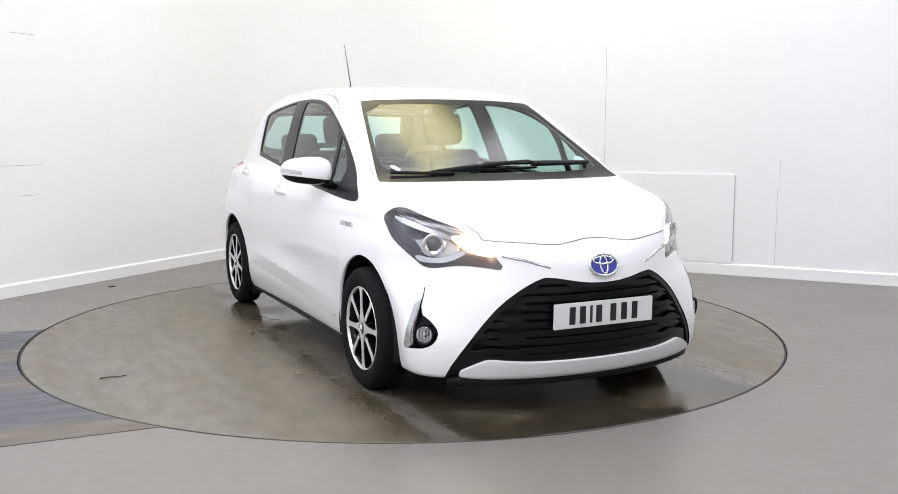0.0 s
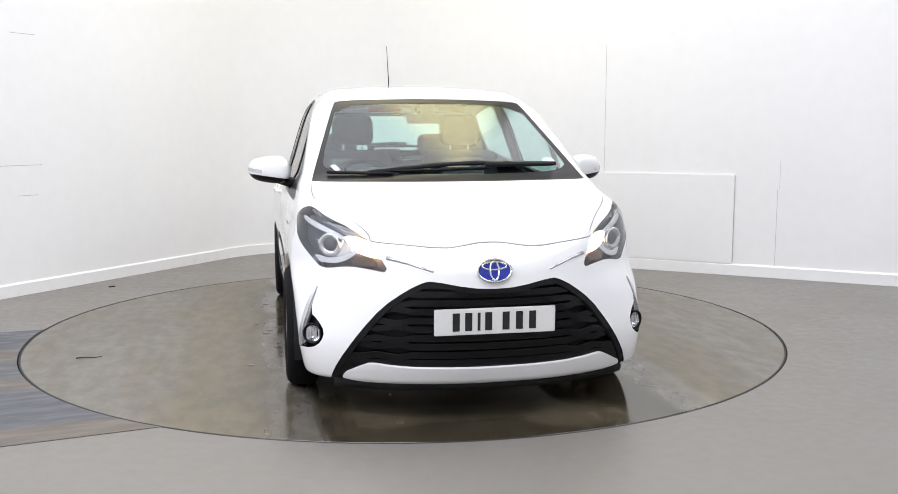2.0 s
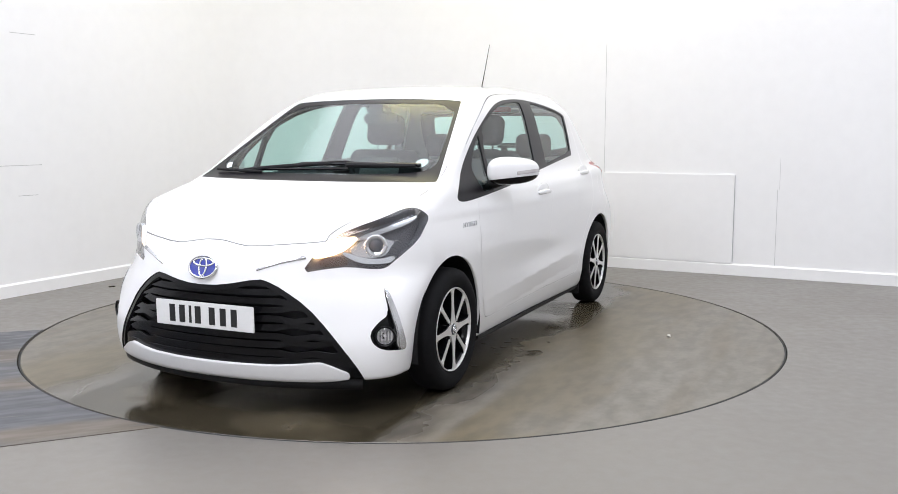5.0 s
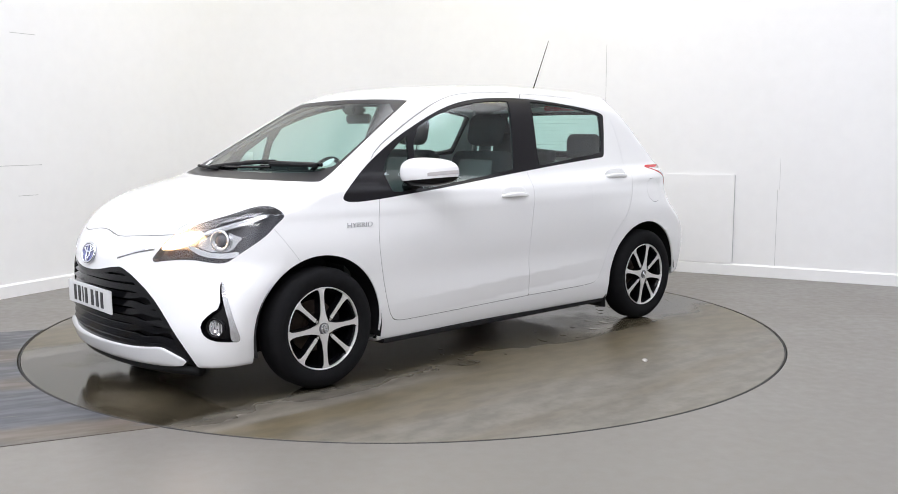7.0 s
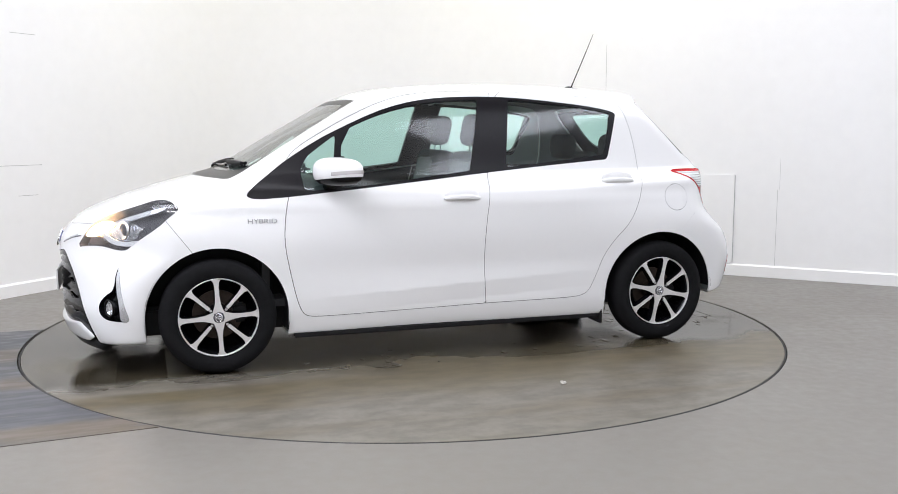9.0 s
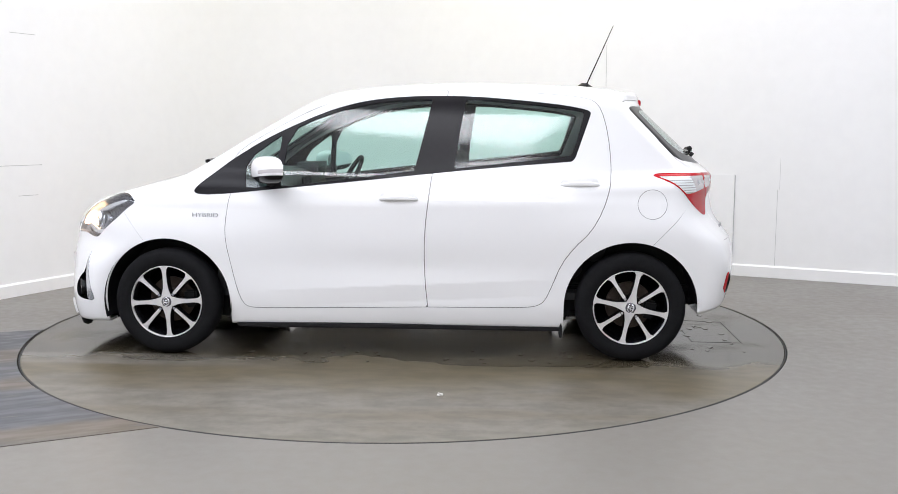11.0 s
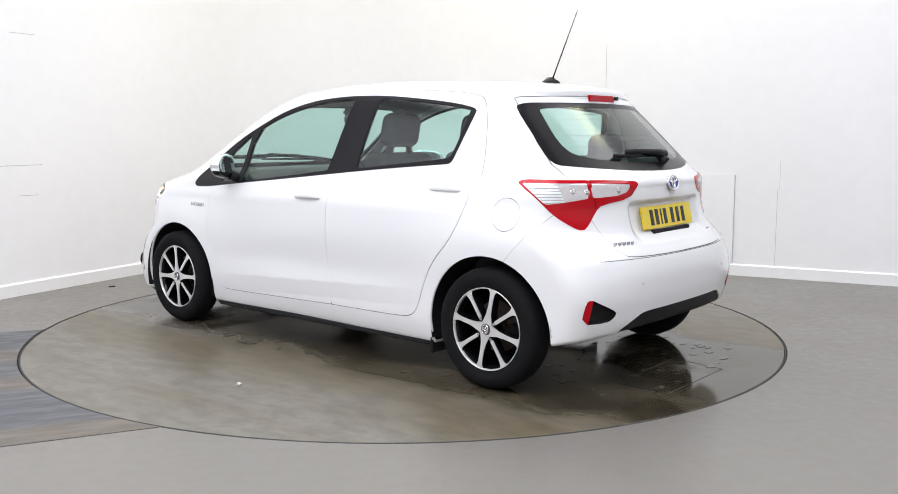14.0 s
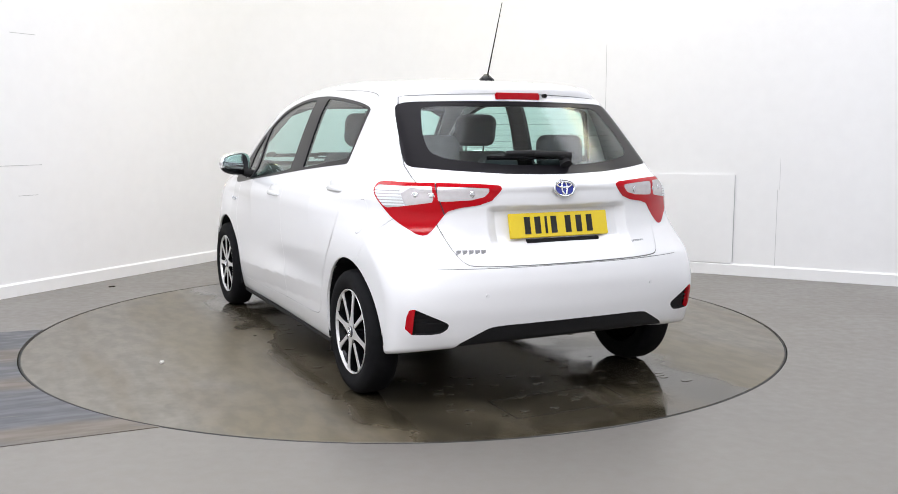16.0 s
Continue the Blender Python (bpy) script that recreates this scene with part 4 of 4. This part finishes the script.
part("rear_undertray", box(-0.55, 0.90, 0.335, 0.55, 1.70, 0.37, bevel=0.01), MATT, car_thing)
part("front_spoiler", tube([(x, float(NOSE(0.16)) + 0.45 * abs(x) ** 2.3 + 0.045, 0.150) for x in np.linspace(-0.64, 0.64, 27)], 0.032, 8), MATT, bumper_front, smooth=True)
part("silencer", box(-0.45, 1.40, 0.26, -0.08, 1.66, 0.36, bevel=0.04), MATT, car_thing)
for side in (1, -1):
    part("sill_strip", box(side * 0.70, -0.88, 0.150, side * 0.79, 0.90, 0.185, bevel=0.01), MATT, car_thing)
    part("mud_flap", box(side * 0.64, 0.885, 0.115, side * 0.80, 0.900, 0.21, bevel=0.004), MATT, car_thing)


# wheels
def wheel():
    hub = new("wheel")
    part("tyre", lathe([(0.196, 0.070), (0.215, 0.082), (0.245, 0.088), (0.270, 0.080), (0.284, 0.066), (0.290, 0.045), (0.2905, 0.0), (0.290, -0.028), (0.282, -0.052), (0.25, -0.066), (0.196, -0.055)], 72), RUBBER, hub, smooth=True)
    part("barrel", lathe([(0.198, 0.068), (0.186, 0.060), (0.180, 0.02), (0.175, -0.055), (0.05, -0.055), (0.0, -0.055)], 64), BLACK, hub, smooth=True)
    part("rim_edge", lathe([(0.199, 0.066), (0.1985, 0.076), (0.196, 0.078), (0.193, 0.074), (0.191, 0.062)], 72), ALLOY, hub, smooth=True)
    part("brake_disc", lathe([(0.0, 0.0), (0.06, 0.0), (0.065, -0.02), (0.125, -0.02), (0.125, -0.035), (0.0, -0.035)], 48), RUST, hub, smooth=False)
    part("caliper", box(-0.05, 0.075, -0.045, 0.05, 0.145, 0.005, bevel=0.012), MATT, hub)
    for k in range(8):
        m = pose(0, 0, 0, 0, 0, 45 * k)
        base, face = bmesh.new(), bmesh.new()
        if k % 2 == 0:
            wide = [(0.022, 0.030), (0.045, 0.022), (0.07, 0.0145), (0.11, 0.0105), (0.155, 0.0105), (0.178, 0.0135), (0.194, 0.026)]
        else:
            wide = [(0.062, 0.0085), (0.10, 0.0085), (0.155, 0.0095), (0.178, 0.0125), (0.194, 0.025)]
        prism([(r, -w - 0.004) for r, w in wide] + [(r, w + 0.004) for r, w in wide[::-1]], 0.026, 0.0685, m, base)
        prism([(r, -w) for r, w in wide] + [(r, w) for r, w in wide[::-1]], 0.068, 0.0728, m, face)
        spoke = part("spoke", base, BLACK, hub)
        part("spoke_face", face, ALLOY, spoke)
    part("hub_body", disc(0.062, 0.04, pose(0, 0, 0.045), 32, 0.05), BLACK, hub)
    part("hub_cap", lathe([(0.0, 0.077), (0.018, 0.0765), (0.024, 0.0755), (0.027, 0.074), (0.029, 0.068), (0.029, 0.03)], 40), SMOKE, hub, smooth=True)
    for name, rx, ry, cy in (("cap_ring", 0.022, 0.017, 0.0), ("cap_upright_oval", 0.006, 0.014, 0.0), ("cap_level_oval", 0.016, 0.007, 0.006)):
        part(name, tube([(rx * math.cos(a), cy + ry * math.sin(a), 0.0785) for a in np.linspace(0, 2 * math.pi, 25)], 0.0026, 6), CHROME, hub, smooth=True)
    for k in range(4):
        part("wheel_nut", disc(0.010, 0.016, pose(0.054 * math.cos(math.pi / 4 + k * math.pi / 2), 0.054 * math.sin(math.pi / 4 + k * math.pi / 2), 0.066), 6, 0.008), CHROME, hub)
    return hub


first = wheel()
first.name = "wheel"
placed = []
for side in (1, -1):
    for n, y in enumerate(AXLES):
        at = pose(side * 0.753, y, HUB_Z + 0.004, 0, side * 90, 0) @ pose(0, 0, 0, 0, 0, (3 if n == 0 else -12))
        placed.append((at, side, y))
for at, side, y in placed[1:]:
    w = copy_thing(first, at)
    w.parent = car_thing
first.matrix_basis = placed[0][0]
first.parent = car_thing


# mirrors, handles
def blob(cx, cy, cz, rx, ry, rz, power=2.4):
    return lambda x, y, z: (np.abs((x - cx) / rx) ** power + np.abs((y - cy) / ry) ** power + np.abs((z - cz) / rz) ** power) ** (1 / power) * min(rx, ry, rz) - min(rx, ry, rz)


def swept(p):
    """How far back a place lies when the mirror's backward sweep is taken out."""
    return p[1] - 0.62 * (p[0] - 0.90)


def mirror_form(x, y, z):
    """A cap that sweeps back and narrows outwards, blunt at the back."""
    taper = 1 + 1.3 * (x - 0.88)
    back = y - 0.62 * (x - 0.90)
    f = blob(0.892, 0.0, 1.014, 0.110, 0.085, 0.072, 2.7)
    g = f(x, (back + 0.640) * taper, 1.018 + (z - 1.018) * taper)
    return smax(g, back + 0.600, 0.015)


cap = skin(mirror_form, (0.76, -0.86, 0.90), (1.04, -0.48, 1.13), 0.006)
lower, cap_top = split(cap, cap[0][:, 2] - 0.980 - 0.12 * (cap[0][:, 0] - 0.9))
for side in (1, -1):
    def sided(m):
        return m if side > 0 else mirrored(m)
    face, top = split(cap_top, -(swept(cap_top[0].T) + 0.608))
    unit = sheet("wing_mirror", sided(top), PAINT, car_thing, "white wing mirror with black foot")
    sheet("mirror_base", sided(lower), BLACK, unit)
    sheet("mirror_glass", sided(face), MIRROR, unit)
    strip, _ = split(cap_top, np.maximum(np.maximum(np.abs(cap_top[0][:, 2] - 0.999 - 0.16 * (cap_top[0][:, 0] - 0.9)) - 0.009, 0.93 - cap_top[0][:, 0]), swept(cap_top[0].T) + 0.609))
    sheet("side_indicator", sided(shift(strip, 0.002)), PALE, unit)
    bm = tube([(side * 0.84, -0.66, 0.965), (side * 0.78, -0.67, 0.945), (side * 0.735, -0.68, 0.935)], 0.028, 10)
    part("mirror_foot", bm, MATT, unit, smooth=True)
for name, y, z, x in (("front_door", 0.028, 0.868, on_skin(None, 0.028, 0.868)), ("rear_door", 0.982, 0.944, on_skin(None, 0.982, 0.944))):
    for side in (1, -1):
        unit = doors[name, side]
        bar = skin(lambda x_, y_, z_: blob(0, 0, 0, 0.016, 0.105, 0.014, 3.0)(x_ + 0.9 * y_**2, y_, z_ + 0.6 * y_**2), (-0.03, -0.12, -0.03), (0.03, 0.12, 0.03), 0.005)
        p = bar[0] * [side, 1, 1] + [side * (x + 0.012), y, z]
        sheet("door_handle", (p, bar[1] if side > 0 else bar[1][:, ::-1], bar[2] * [side, 1, 1]), PAINT, unit)
        cup = skin(blob(0, 0, 0, 0.012, 0.10, 0.045, 2.2), (-0.02, -0.115, -0.06), (0.02, 0.115, 0.06), 0.005)
        p = cup[0] * [side, 1, 1] + [side * (x - 0.006), y, z + 0.004]
        sheet("handle_cup", (p, cup[1] if side > 0 else cup[1][:, ::-1], cup[2] * [side, 1, 1]), PAINT, unit)


# plates, with plain bars in place of their marks
def plate(name, at, mat, label):
    unit = part(name, box(-0.26, -0.0045, -0.0555, 0.26, 0.0045, 0.0555, at, 0.003), mat, car_thing, label)
    for x, w in ((-0.168, 0.030), (-0.115, 0.030), (-0.071, 0.012), (-0.030, 0.030), (0.045, 0.030), (0.103, 0.030), (0.160, 0.030)):
        part("bar", box(x - w / 2, -0.0065, -0.038, x + w / 2, -0.004, 0.038, at), INK, unit)
    return unit


plate("number_plate", pose(0.003, -2.043, 0.433, 1, 0, 0), PLATE_WHITE, "white front number plate with black bars")
rear_plate = plate("number_plate", pose(0.012, on_skin(0.0, None, 0.803) + 0.012, 0.803, -13, 0, 180), PLATE_YELLOW, "yellow rear number plate with black bars")
part("plate_holder", box(-0.19, on_skin(0.0, None, 0.735) - 0.02, 0.725, 0.19, on_skin(0.0, None, 0.735) + 0.008, 0.744, bevel=0.003), MATT, rear_plate)


def badge(at, w, h):
    """An oval badge: a bright ring and crossbars round a blue field."""
    unit = part("badge", disc(1.0, 0.006, at @ Matrix.Diagonal((w, h, 1, 1)), 48), BLUE, car_thing, "oval blue badge with a bright ring")
    def oval(rx, ry, cy, r):
        pts = [at @ Vector((rx * math.cos(a), cy + ry * math.sin(a), 0.004)) for a in np.linspace(0, 2 * math.pi, 41)]
        return tube(pts, r, 8)
    part("ring", oval(w, h, 0, 0.0055), CHROME, unit, smooth=True)
    part("upright_oval", oval(w * 0.26, h * 0.82, 0, 0.0045), CHROME, unit, smooth=True)
    part("level_oval", oval(w * 0.72, h * 0.34, h * 0.42, 0.0045), CHROME, unit, smooth=True)


badge(pose(0, on_skin(0.0, None, 0.642, -1) - 0.002, 0.642, 72, 0, 0), 0.072, 0.048)
badge(pose(0.0, on_skin(0.0, None, 0.965) + 0.002, 0.965, 78, 0, 180), 0.052, 0.036)


def lettering(words, at, height, parent):
    cu = bpy.data.curves.new("lettering", "FONT")
    cu.body, cu.size, cu.extrude, cu.align_x = words, height, 0.0015, "CENTER"
    ob = bpy.data.objects.new("lettering", cu)
    me = bpy.data.meshes.new_from_object(ob)
    bpy.data.objects.remove(ob)
    me.materials.clear()
    me.materials.append(SILVER)
    made = new("lettering", me)
    made.matrix_basis, made.parent = at, parent
    return made


for side in (1, -1):
    lettering("HYBRID", pose(on_skin(None, -1.03, 0.765, side) + side * 0.004, -1.03, 0.757, 90, 0, side * (90 - math.degrees(math.atan2(on_skin(None, -0.96, 0.765) - on_skin(None, -1.10, 0.765), 0.14)))) @ Matrix.Diagonal((1.3, 1, 1, 1)), 0.033, body)
lettering("HYBRID", pose(-0.41, on_skin(-0.41, None, 0.71) + 0.002, 0.700, 78, 0, 194), 0.024, tailgate)
for k in range(5):
    part("bar", box(0.405 + 0.026 * k, on_skin(0.415 + 0.026 * k, None, 0.70) - 0.004, 0.688, 0.425 + 0.026 * k, on_skin(0.415 + 0.026 * k, None, 0.70) + 0.003, 0.712), SILVER, tailgate)

# thin bright strips from the lamps to the grille
for side in (1, -1):
    way = [(0.250, 0.638), (0.30, 0.655), (0.345, 0.670), (0.39, 0.681), (0.432, 0.690)]
    bm = tube([(side * x, on_skin(x, None, z, -1) + 0.001, z) for x, z in way], 0.0045, 8, taper=1.9)
    part("bright_strip", bm, SILVER, bumper_front, smooth=True)

# third brake light, washer jet, aerial
part("brake_light", box(-0.122, 1.315, 1.362, 0.122, 1.374, 1.400, bevel=0.006), RED, tailgate, "red high brake light")
part("washer_jet", disc(0.010, 0.02, pose(-0.150, 1.366, 1.388, 90, 0, 0), 16), BLACK, tailgate)
unit = part("aerial", lathe([(0.0, 0.032), (0.012, 0.030), (0.028, 0.014), (0.04, 0.003), (0.042, -0.012), (0.0, -0.012)], 32, pose(0.0, 1.050, 1.475) @ Matrix.Diagonal((0.8, 1.5, 1, 1))), BLACK, car_thing, "black whip aerial on the roof", smooth=True)
part("rod", tube([(0.0, 1.062, 1.492), (0.002, 1.13, 1.645), (0.004, 1.216, 1.842)], 0.0042, 8, taper=0.5), BLACK, unit, smooth=True)

# wipers
def wiper(points, name, parent, width=0.010):
    unit = part(name, tube(points, width, 8), MATT, parent, smooth=True)
    return unit


wiper_l = wiper([on_screen(-0.42, 1.005), on_screen(-0.25, 1.022), on_screen(0.0, 1.042), on_screen(0.18, 1.050)], "wiper_arm", car_thing, 0.011)
part("blade", tube([on_screen(x, 1.034 + 0.012 * math.cos(2.2 * (x - 0.25)), 0.010) for x in np.linspace(-0.10, 0.57, 12)], 0.010, 8), BLACK, wiper_l)
part("blade_cover", tube([on_screen(x, 1.036, 0.016) for x in np.linspace(0.18, 0.55, 7)], 0.015, 8, taper=0.7), MATT, wiper_l)
wiper_r = wiper([on_screen(-0.62, 1.008), on_screen(-0.45, 1.003), on_screen(-0.30, 1.000)], "wiper_arm", car_thing, 0.008)
part("blade", tube([on_screen(x, 1.012 + 0.02 * (0.4 + x), 0.008) for x in np.linspace(-0.42, 0.20, 10)], 0.007, 6), BLACK, wiper_r)
wiper_b = wiper([on_back(-0.05, 1.075, 0.03), on_back(0.0, 1.088, 0.035), on_back(0.10, 1.098, 0.030), on_back(0.22, 1.102, 0.022)], "wiper_arm", rear_window, 0.013)
part("blade", tube([on_back(x, 1.092 + 0.02 * (0.1 - x) ** 2, 0.010) for x in np.linspace(-0.10, 0.31, 9)], 0.010, 6), BLACK, wiper_b)
part("arm_cover", tube([on_back(-0.09, 1.082, 0.030), on_back(-0.02, 1.086, 0.036), on_back(0.09, 1.095, 0.030)], 0.021, 10, taper=0.6), MATT, wiper_b, smooth=True)
part("pivot", disc(0.028, 0.05, pose(*on_back(-0.06, 1.072, 0.015), 43, 0, 0), 24, 0.018), MATT, wiper_b)


# cabin
def cushion(low, high, edge):
    low, high = np.array(low, float), np.array(high, float)
    c, h = (low + high) / 2, (high - low) / 2 - edge
    def form(x, y, z):
        a, b, e = np.abs(x - c[0]) - h[0], np.abs(y - c[1]) - h[1], np.abs(z - c[2]) - h[2]
        return np.sqrt(np.maximum(a, 0) ** 2 + np.maximum(b, 0) ** 2 + np.maximum(e, 0) ** 2) + np.minimum(np.maximum(a, np.maximum(b, e)), 0) - edge
    return skin(form, low - 0.03, high + 0.03, 0.018)


def leaned(m, pivot, degrees):
    turn = np.array(Euler((radians(degrees), 0, 0)).to_matrix())
    p, t, n = m
    return (p - pivot) @ turn.T + pivot, t, n @ turn.T


for x in (0.35, -0.35):
    seat = sheet("front_seat", cushion((x - 0.26, -0.42, 0.42), (x + 0.26, 0.12, 0.60), 0.07), CLOTH, car_thing, "dark cloth front seat with pale side panels")
    pivot = np.array((x, 0.10, 0.52))
    sheet("backrest", leaned(cushion((x - 0.25, 0.06, 0.52), (x + 0.25, 0.20, 1.12), 0.06), pivot, -14), CLOTH, seat)
    sheet("panel", leaned(cushion((x - 0.15, 0.045, 0.62), (x + 0.15, 0.12, 1.06), 0.03), pivot, -14), PALE_CLOTH, seat)
    sheet("headrest", leaned(cushion((x - 0.13, 0.07, 1.15), (x + 0.13, 0.18, 1.34), 0.05), pivot, -12), CLOTH, seat)
    for dx in (-0.06, 0.06):
        part("post", tube([(x + dx, 0.26, 1.05), (x + dx, 0.275, 1.20)], 0.007, 6), CHROME, seat)
bench = sheet("rear_seat", cushion((-0.62, 0.55, 0.40), (0.62, 1.02, 0.60), 0.07), CLOTH, car_thing, "dark cloth rear bench with headrests")
sheet("backrest", leaned(cushion((-0.62, 0.98, 0.52), (0.62, 1.12, 1.03), 0.06), np.array((0, 1.0, 0.5)), -16), CLOTH, bench)
for x in (-0.36, 0.36):
    sheet("headrest", cushion((x - 0.13, 1.13, 1.03), (x + 0.13, 1.24, 1.20), 0.05), CLOTH, bench)
sheet("headrest", cushion((-0.11, 1.13, 1.00), (0.11, 1.22, 1.09), 0.04), CLOTH, bench)
part("parcel_shelf", box(-0.52, 1.20, 0.985, 0.52, 1.60, 1.0, bevel=0.004), CABIN_PLASTIC, car_thing)
sheet("dashboard", cushion((-0.66, -1.12, 0.62), (0.66, -0.66, 0.985), 0.09), CABIN_PLASTIC, car_thing, "dark moulded dashboard")
part("binnacle", box(-0.52, -0.80, 0.95, -0.20, -0.60, 1.02, bevel=0.03), CABIN_PLASTIC, car_thing)
part("touchscreen", box(-0.11, -0.665, 0.82, 0.11, -0.65, 0.94, bevel=0.006), BLACK, car_thing)
at = pose(-0.36, -0.46, 0.885, 62, 0, 0)
ring = [at @ Vector((0.185 * math.cos(a), 0.185 * math.sin(a), 0)) for a in np.linspace(0, 2 * math.pi, 49)]
steering = part("steering_wheel", tube(ring, 0.015, 10), MATT, car_thing, smooth=True)
part("hub", box(-0.09, -0.05, -0.03, 0.09, 0.05, 0.01, at, 0.015), CABIN_PLASTIC, steering)
for a in (0.0, math.pi, -math.pi / 2):
    part("spoke", tube([at @ Vector((0.07 * math.cos(a), 0.04 * math.sin(a), 0)), at @ Vector((0.18 * math.cos(a), 0.18 * math.sin(a), 0))], 0.014, 8), SILVER, steering)
part("cabin_floor", box(-0.66, -1.0, 0.30, 0.66, 1.55, 0.34), CABIN_PLASTIC, car_thing)
part("bulkhead", box(-0.66, -1.02, 0.30, 0.66, -0.98, 0.90), CABIN_PLASTIC, car_thing)
part("rear_view_mirror", box(-0.115, -0.44, 1.262, 0.115, -0.415, 1.318, pose(0, 0, 0), 0.010), CABIN_PLASTIC, car_thing)
part("sensor_box", box(-0.06, -0.51, 1.315, 0.06, -0.41, 1.365, bevel=0.015), CABIN_PLASTIC, car_thing)
part("sticker", disc(0.034, 0.001, pose(*on_screen(0.55, 1.068, -0.008), 30, 0, 0) @ Matrix.Diagonal((1, 1.2, 1, 1)), 24), PAPER, windscreen)
part("permit", box(-0.014, -0.028, -0.001, 0.014, 0.028, 0.001, pose(*on_screen(-0.575, 1.035, 0.002), 30, 0, 0) @ pose(0, 0, 0, 0, 0, 25)), PAPER, windscreen)
for n in range(9):
    z = 1.10 + 0.026 * n
    half = 0.48 - 0.02 * (z - 1.1) / 0.2
    pts = [on_back(x, z, -0.010) for x in np.linspace(-half, half, 13)]
    part("heating_wire", tube(pts, 0.0008, 4), RUST, rear_window)

# ---- floor patch, wall board, joints, marks ----
arc = [(AXIS[0] + (RADIUS + 0.011) * math.cos(a), AXIS[1] + (RADIUS + 0.011) * math.sin(a)) for a in np.radians(np.linspace(184, 245.3, 40))]
structure("floor_patch", prism(arc + [(-5.72, 1.68), (-3.95, 5.08)], -0.002, 0.003), DARK_PATCH, "dark worn coating on the grey floor", "floor")
board = tagged(part("wall_board", box(3.305, -0.016, 0.10, 4.545, -0.001, 0.855, ROOM, 0.002), WALL), "white painted board fixed to the wall", "board")
# a thin grey strip stands in for the shadow at the board's right edge
part("edge_shadow", box(4.5455, -0.009, 0.10, 4.549, -0.001, 0.85, ROOM), SCUFF_SHADE, board)
for b, z0, z1, w in ((3.40, 0.857, 1.98, 0.003), (4.89, 0.10, 0.74, 0.003), (4.905, 0.74, 1.0, 0.002)):
    structure("wall_joint", box(b, -0.003, z0, b + w, 0.001, z1, ROOM), SCUFF_SHADE, "thin grey joint between wall panels", "joint")
for a0, a1, z in ((3.20, 3.62, 0.965), (3.25, 3.42, 0.74), (3.20, 3.42, 1.93)):
    structure("wall_scuff", box(-0.001, -a1, z, 0.002, -a0, z + 0.004, ROOM), SCUFF_SHADE, "faint grey scuff on the white wall", "scuff")


def grain(at, size):
    bm = bmesh.new()
    bmesh.ops.create_icosphere(bm, subdivisions=2, radius=size)
    for v in bm.verts:
        v.co *= 0.8 + 0.5 * noise.noise(v.co * 90)
        v.co.z = max(v.co.z * 0.7, -size * 0.45)
    return bm


pebble = tagged(part("pebble", grain(None, 0.016), STONE), "small pale pebble lying on the turntable", "pebble")
twig = tagged(part("twig", tube([(0, 0, 0.005), (0.04, 0.006, 0.006), (0.09, 0.0, 0.004), (0.13, 0.012, 0.004)], 0.004, 6, taper=0.5), RUST), "thin dark twig lying on the turntable", "twig")
leaf = tagged(part("leaf", box(-0.025, -0.012, 0.0, 0.025, 0.012, 0.008, pose(-2.66, 7.19, 0, 0, 0, 30), 0.003), RUST), "small brown leaf on the floor", "leaf")


def drops(count):
    """Thin flat films of water with uneven edges, scattered where the car dripped."""
    rng = random.Random(7)
    bm = bmesh.new()
    for k in range(count):
        x, y = (rng.uniform(-0.75, 0.65), rng.uniform(1.15, 1.95)) if k % 2 else (rng.choice((-1, 1)) * rng.uniform(0.62, 0.98), rng.uniform(-0.9, 1.1))
        r = rng.uniform(0.006, 0.020)
        ring = []
        for j in range(12):
            a = 2 * math.pi * j / 12
            q = r * rng.uniform(0.75, 1.2)
            ring.append((x + q * 1.6 * math.cos(a), y + q * math.sin(a)))
        prism(ring, 0.0004, 0.0022, None, bm)
    return bm


tagged(part("water_film", drops(120), WATER, turntable, "shallow drops of water on the turntable"), kind="stuff")


def motions():
    walk(turntable, [(t, turned(a)) for t, a in TURNS])
    walk(pebble, [(t, turned(a, 1.573, 0.326, 0.007)) for t, a in TURNS])
    walk(twig, [(t, turned(a, -1.90, -0.52, 0.0)) for t, a in TURNS])
    walk(car_thing, [(t, turned(a, *CAR_AT)) for t, a in TURNS])


motions()
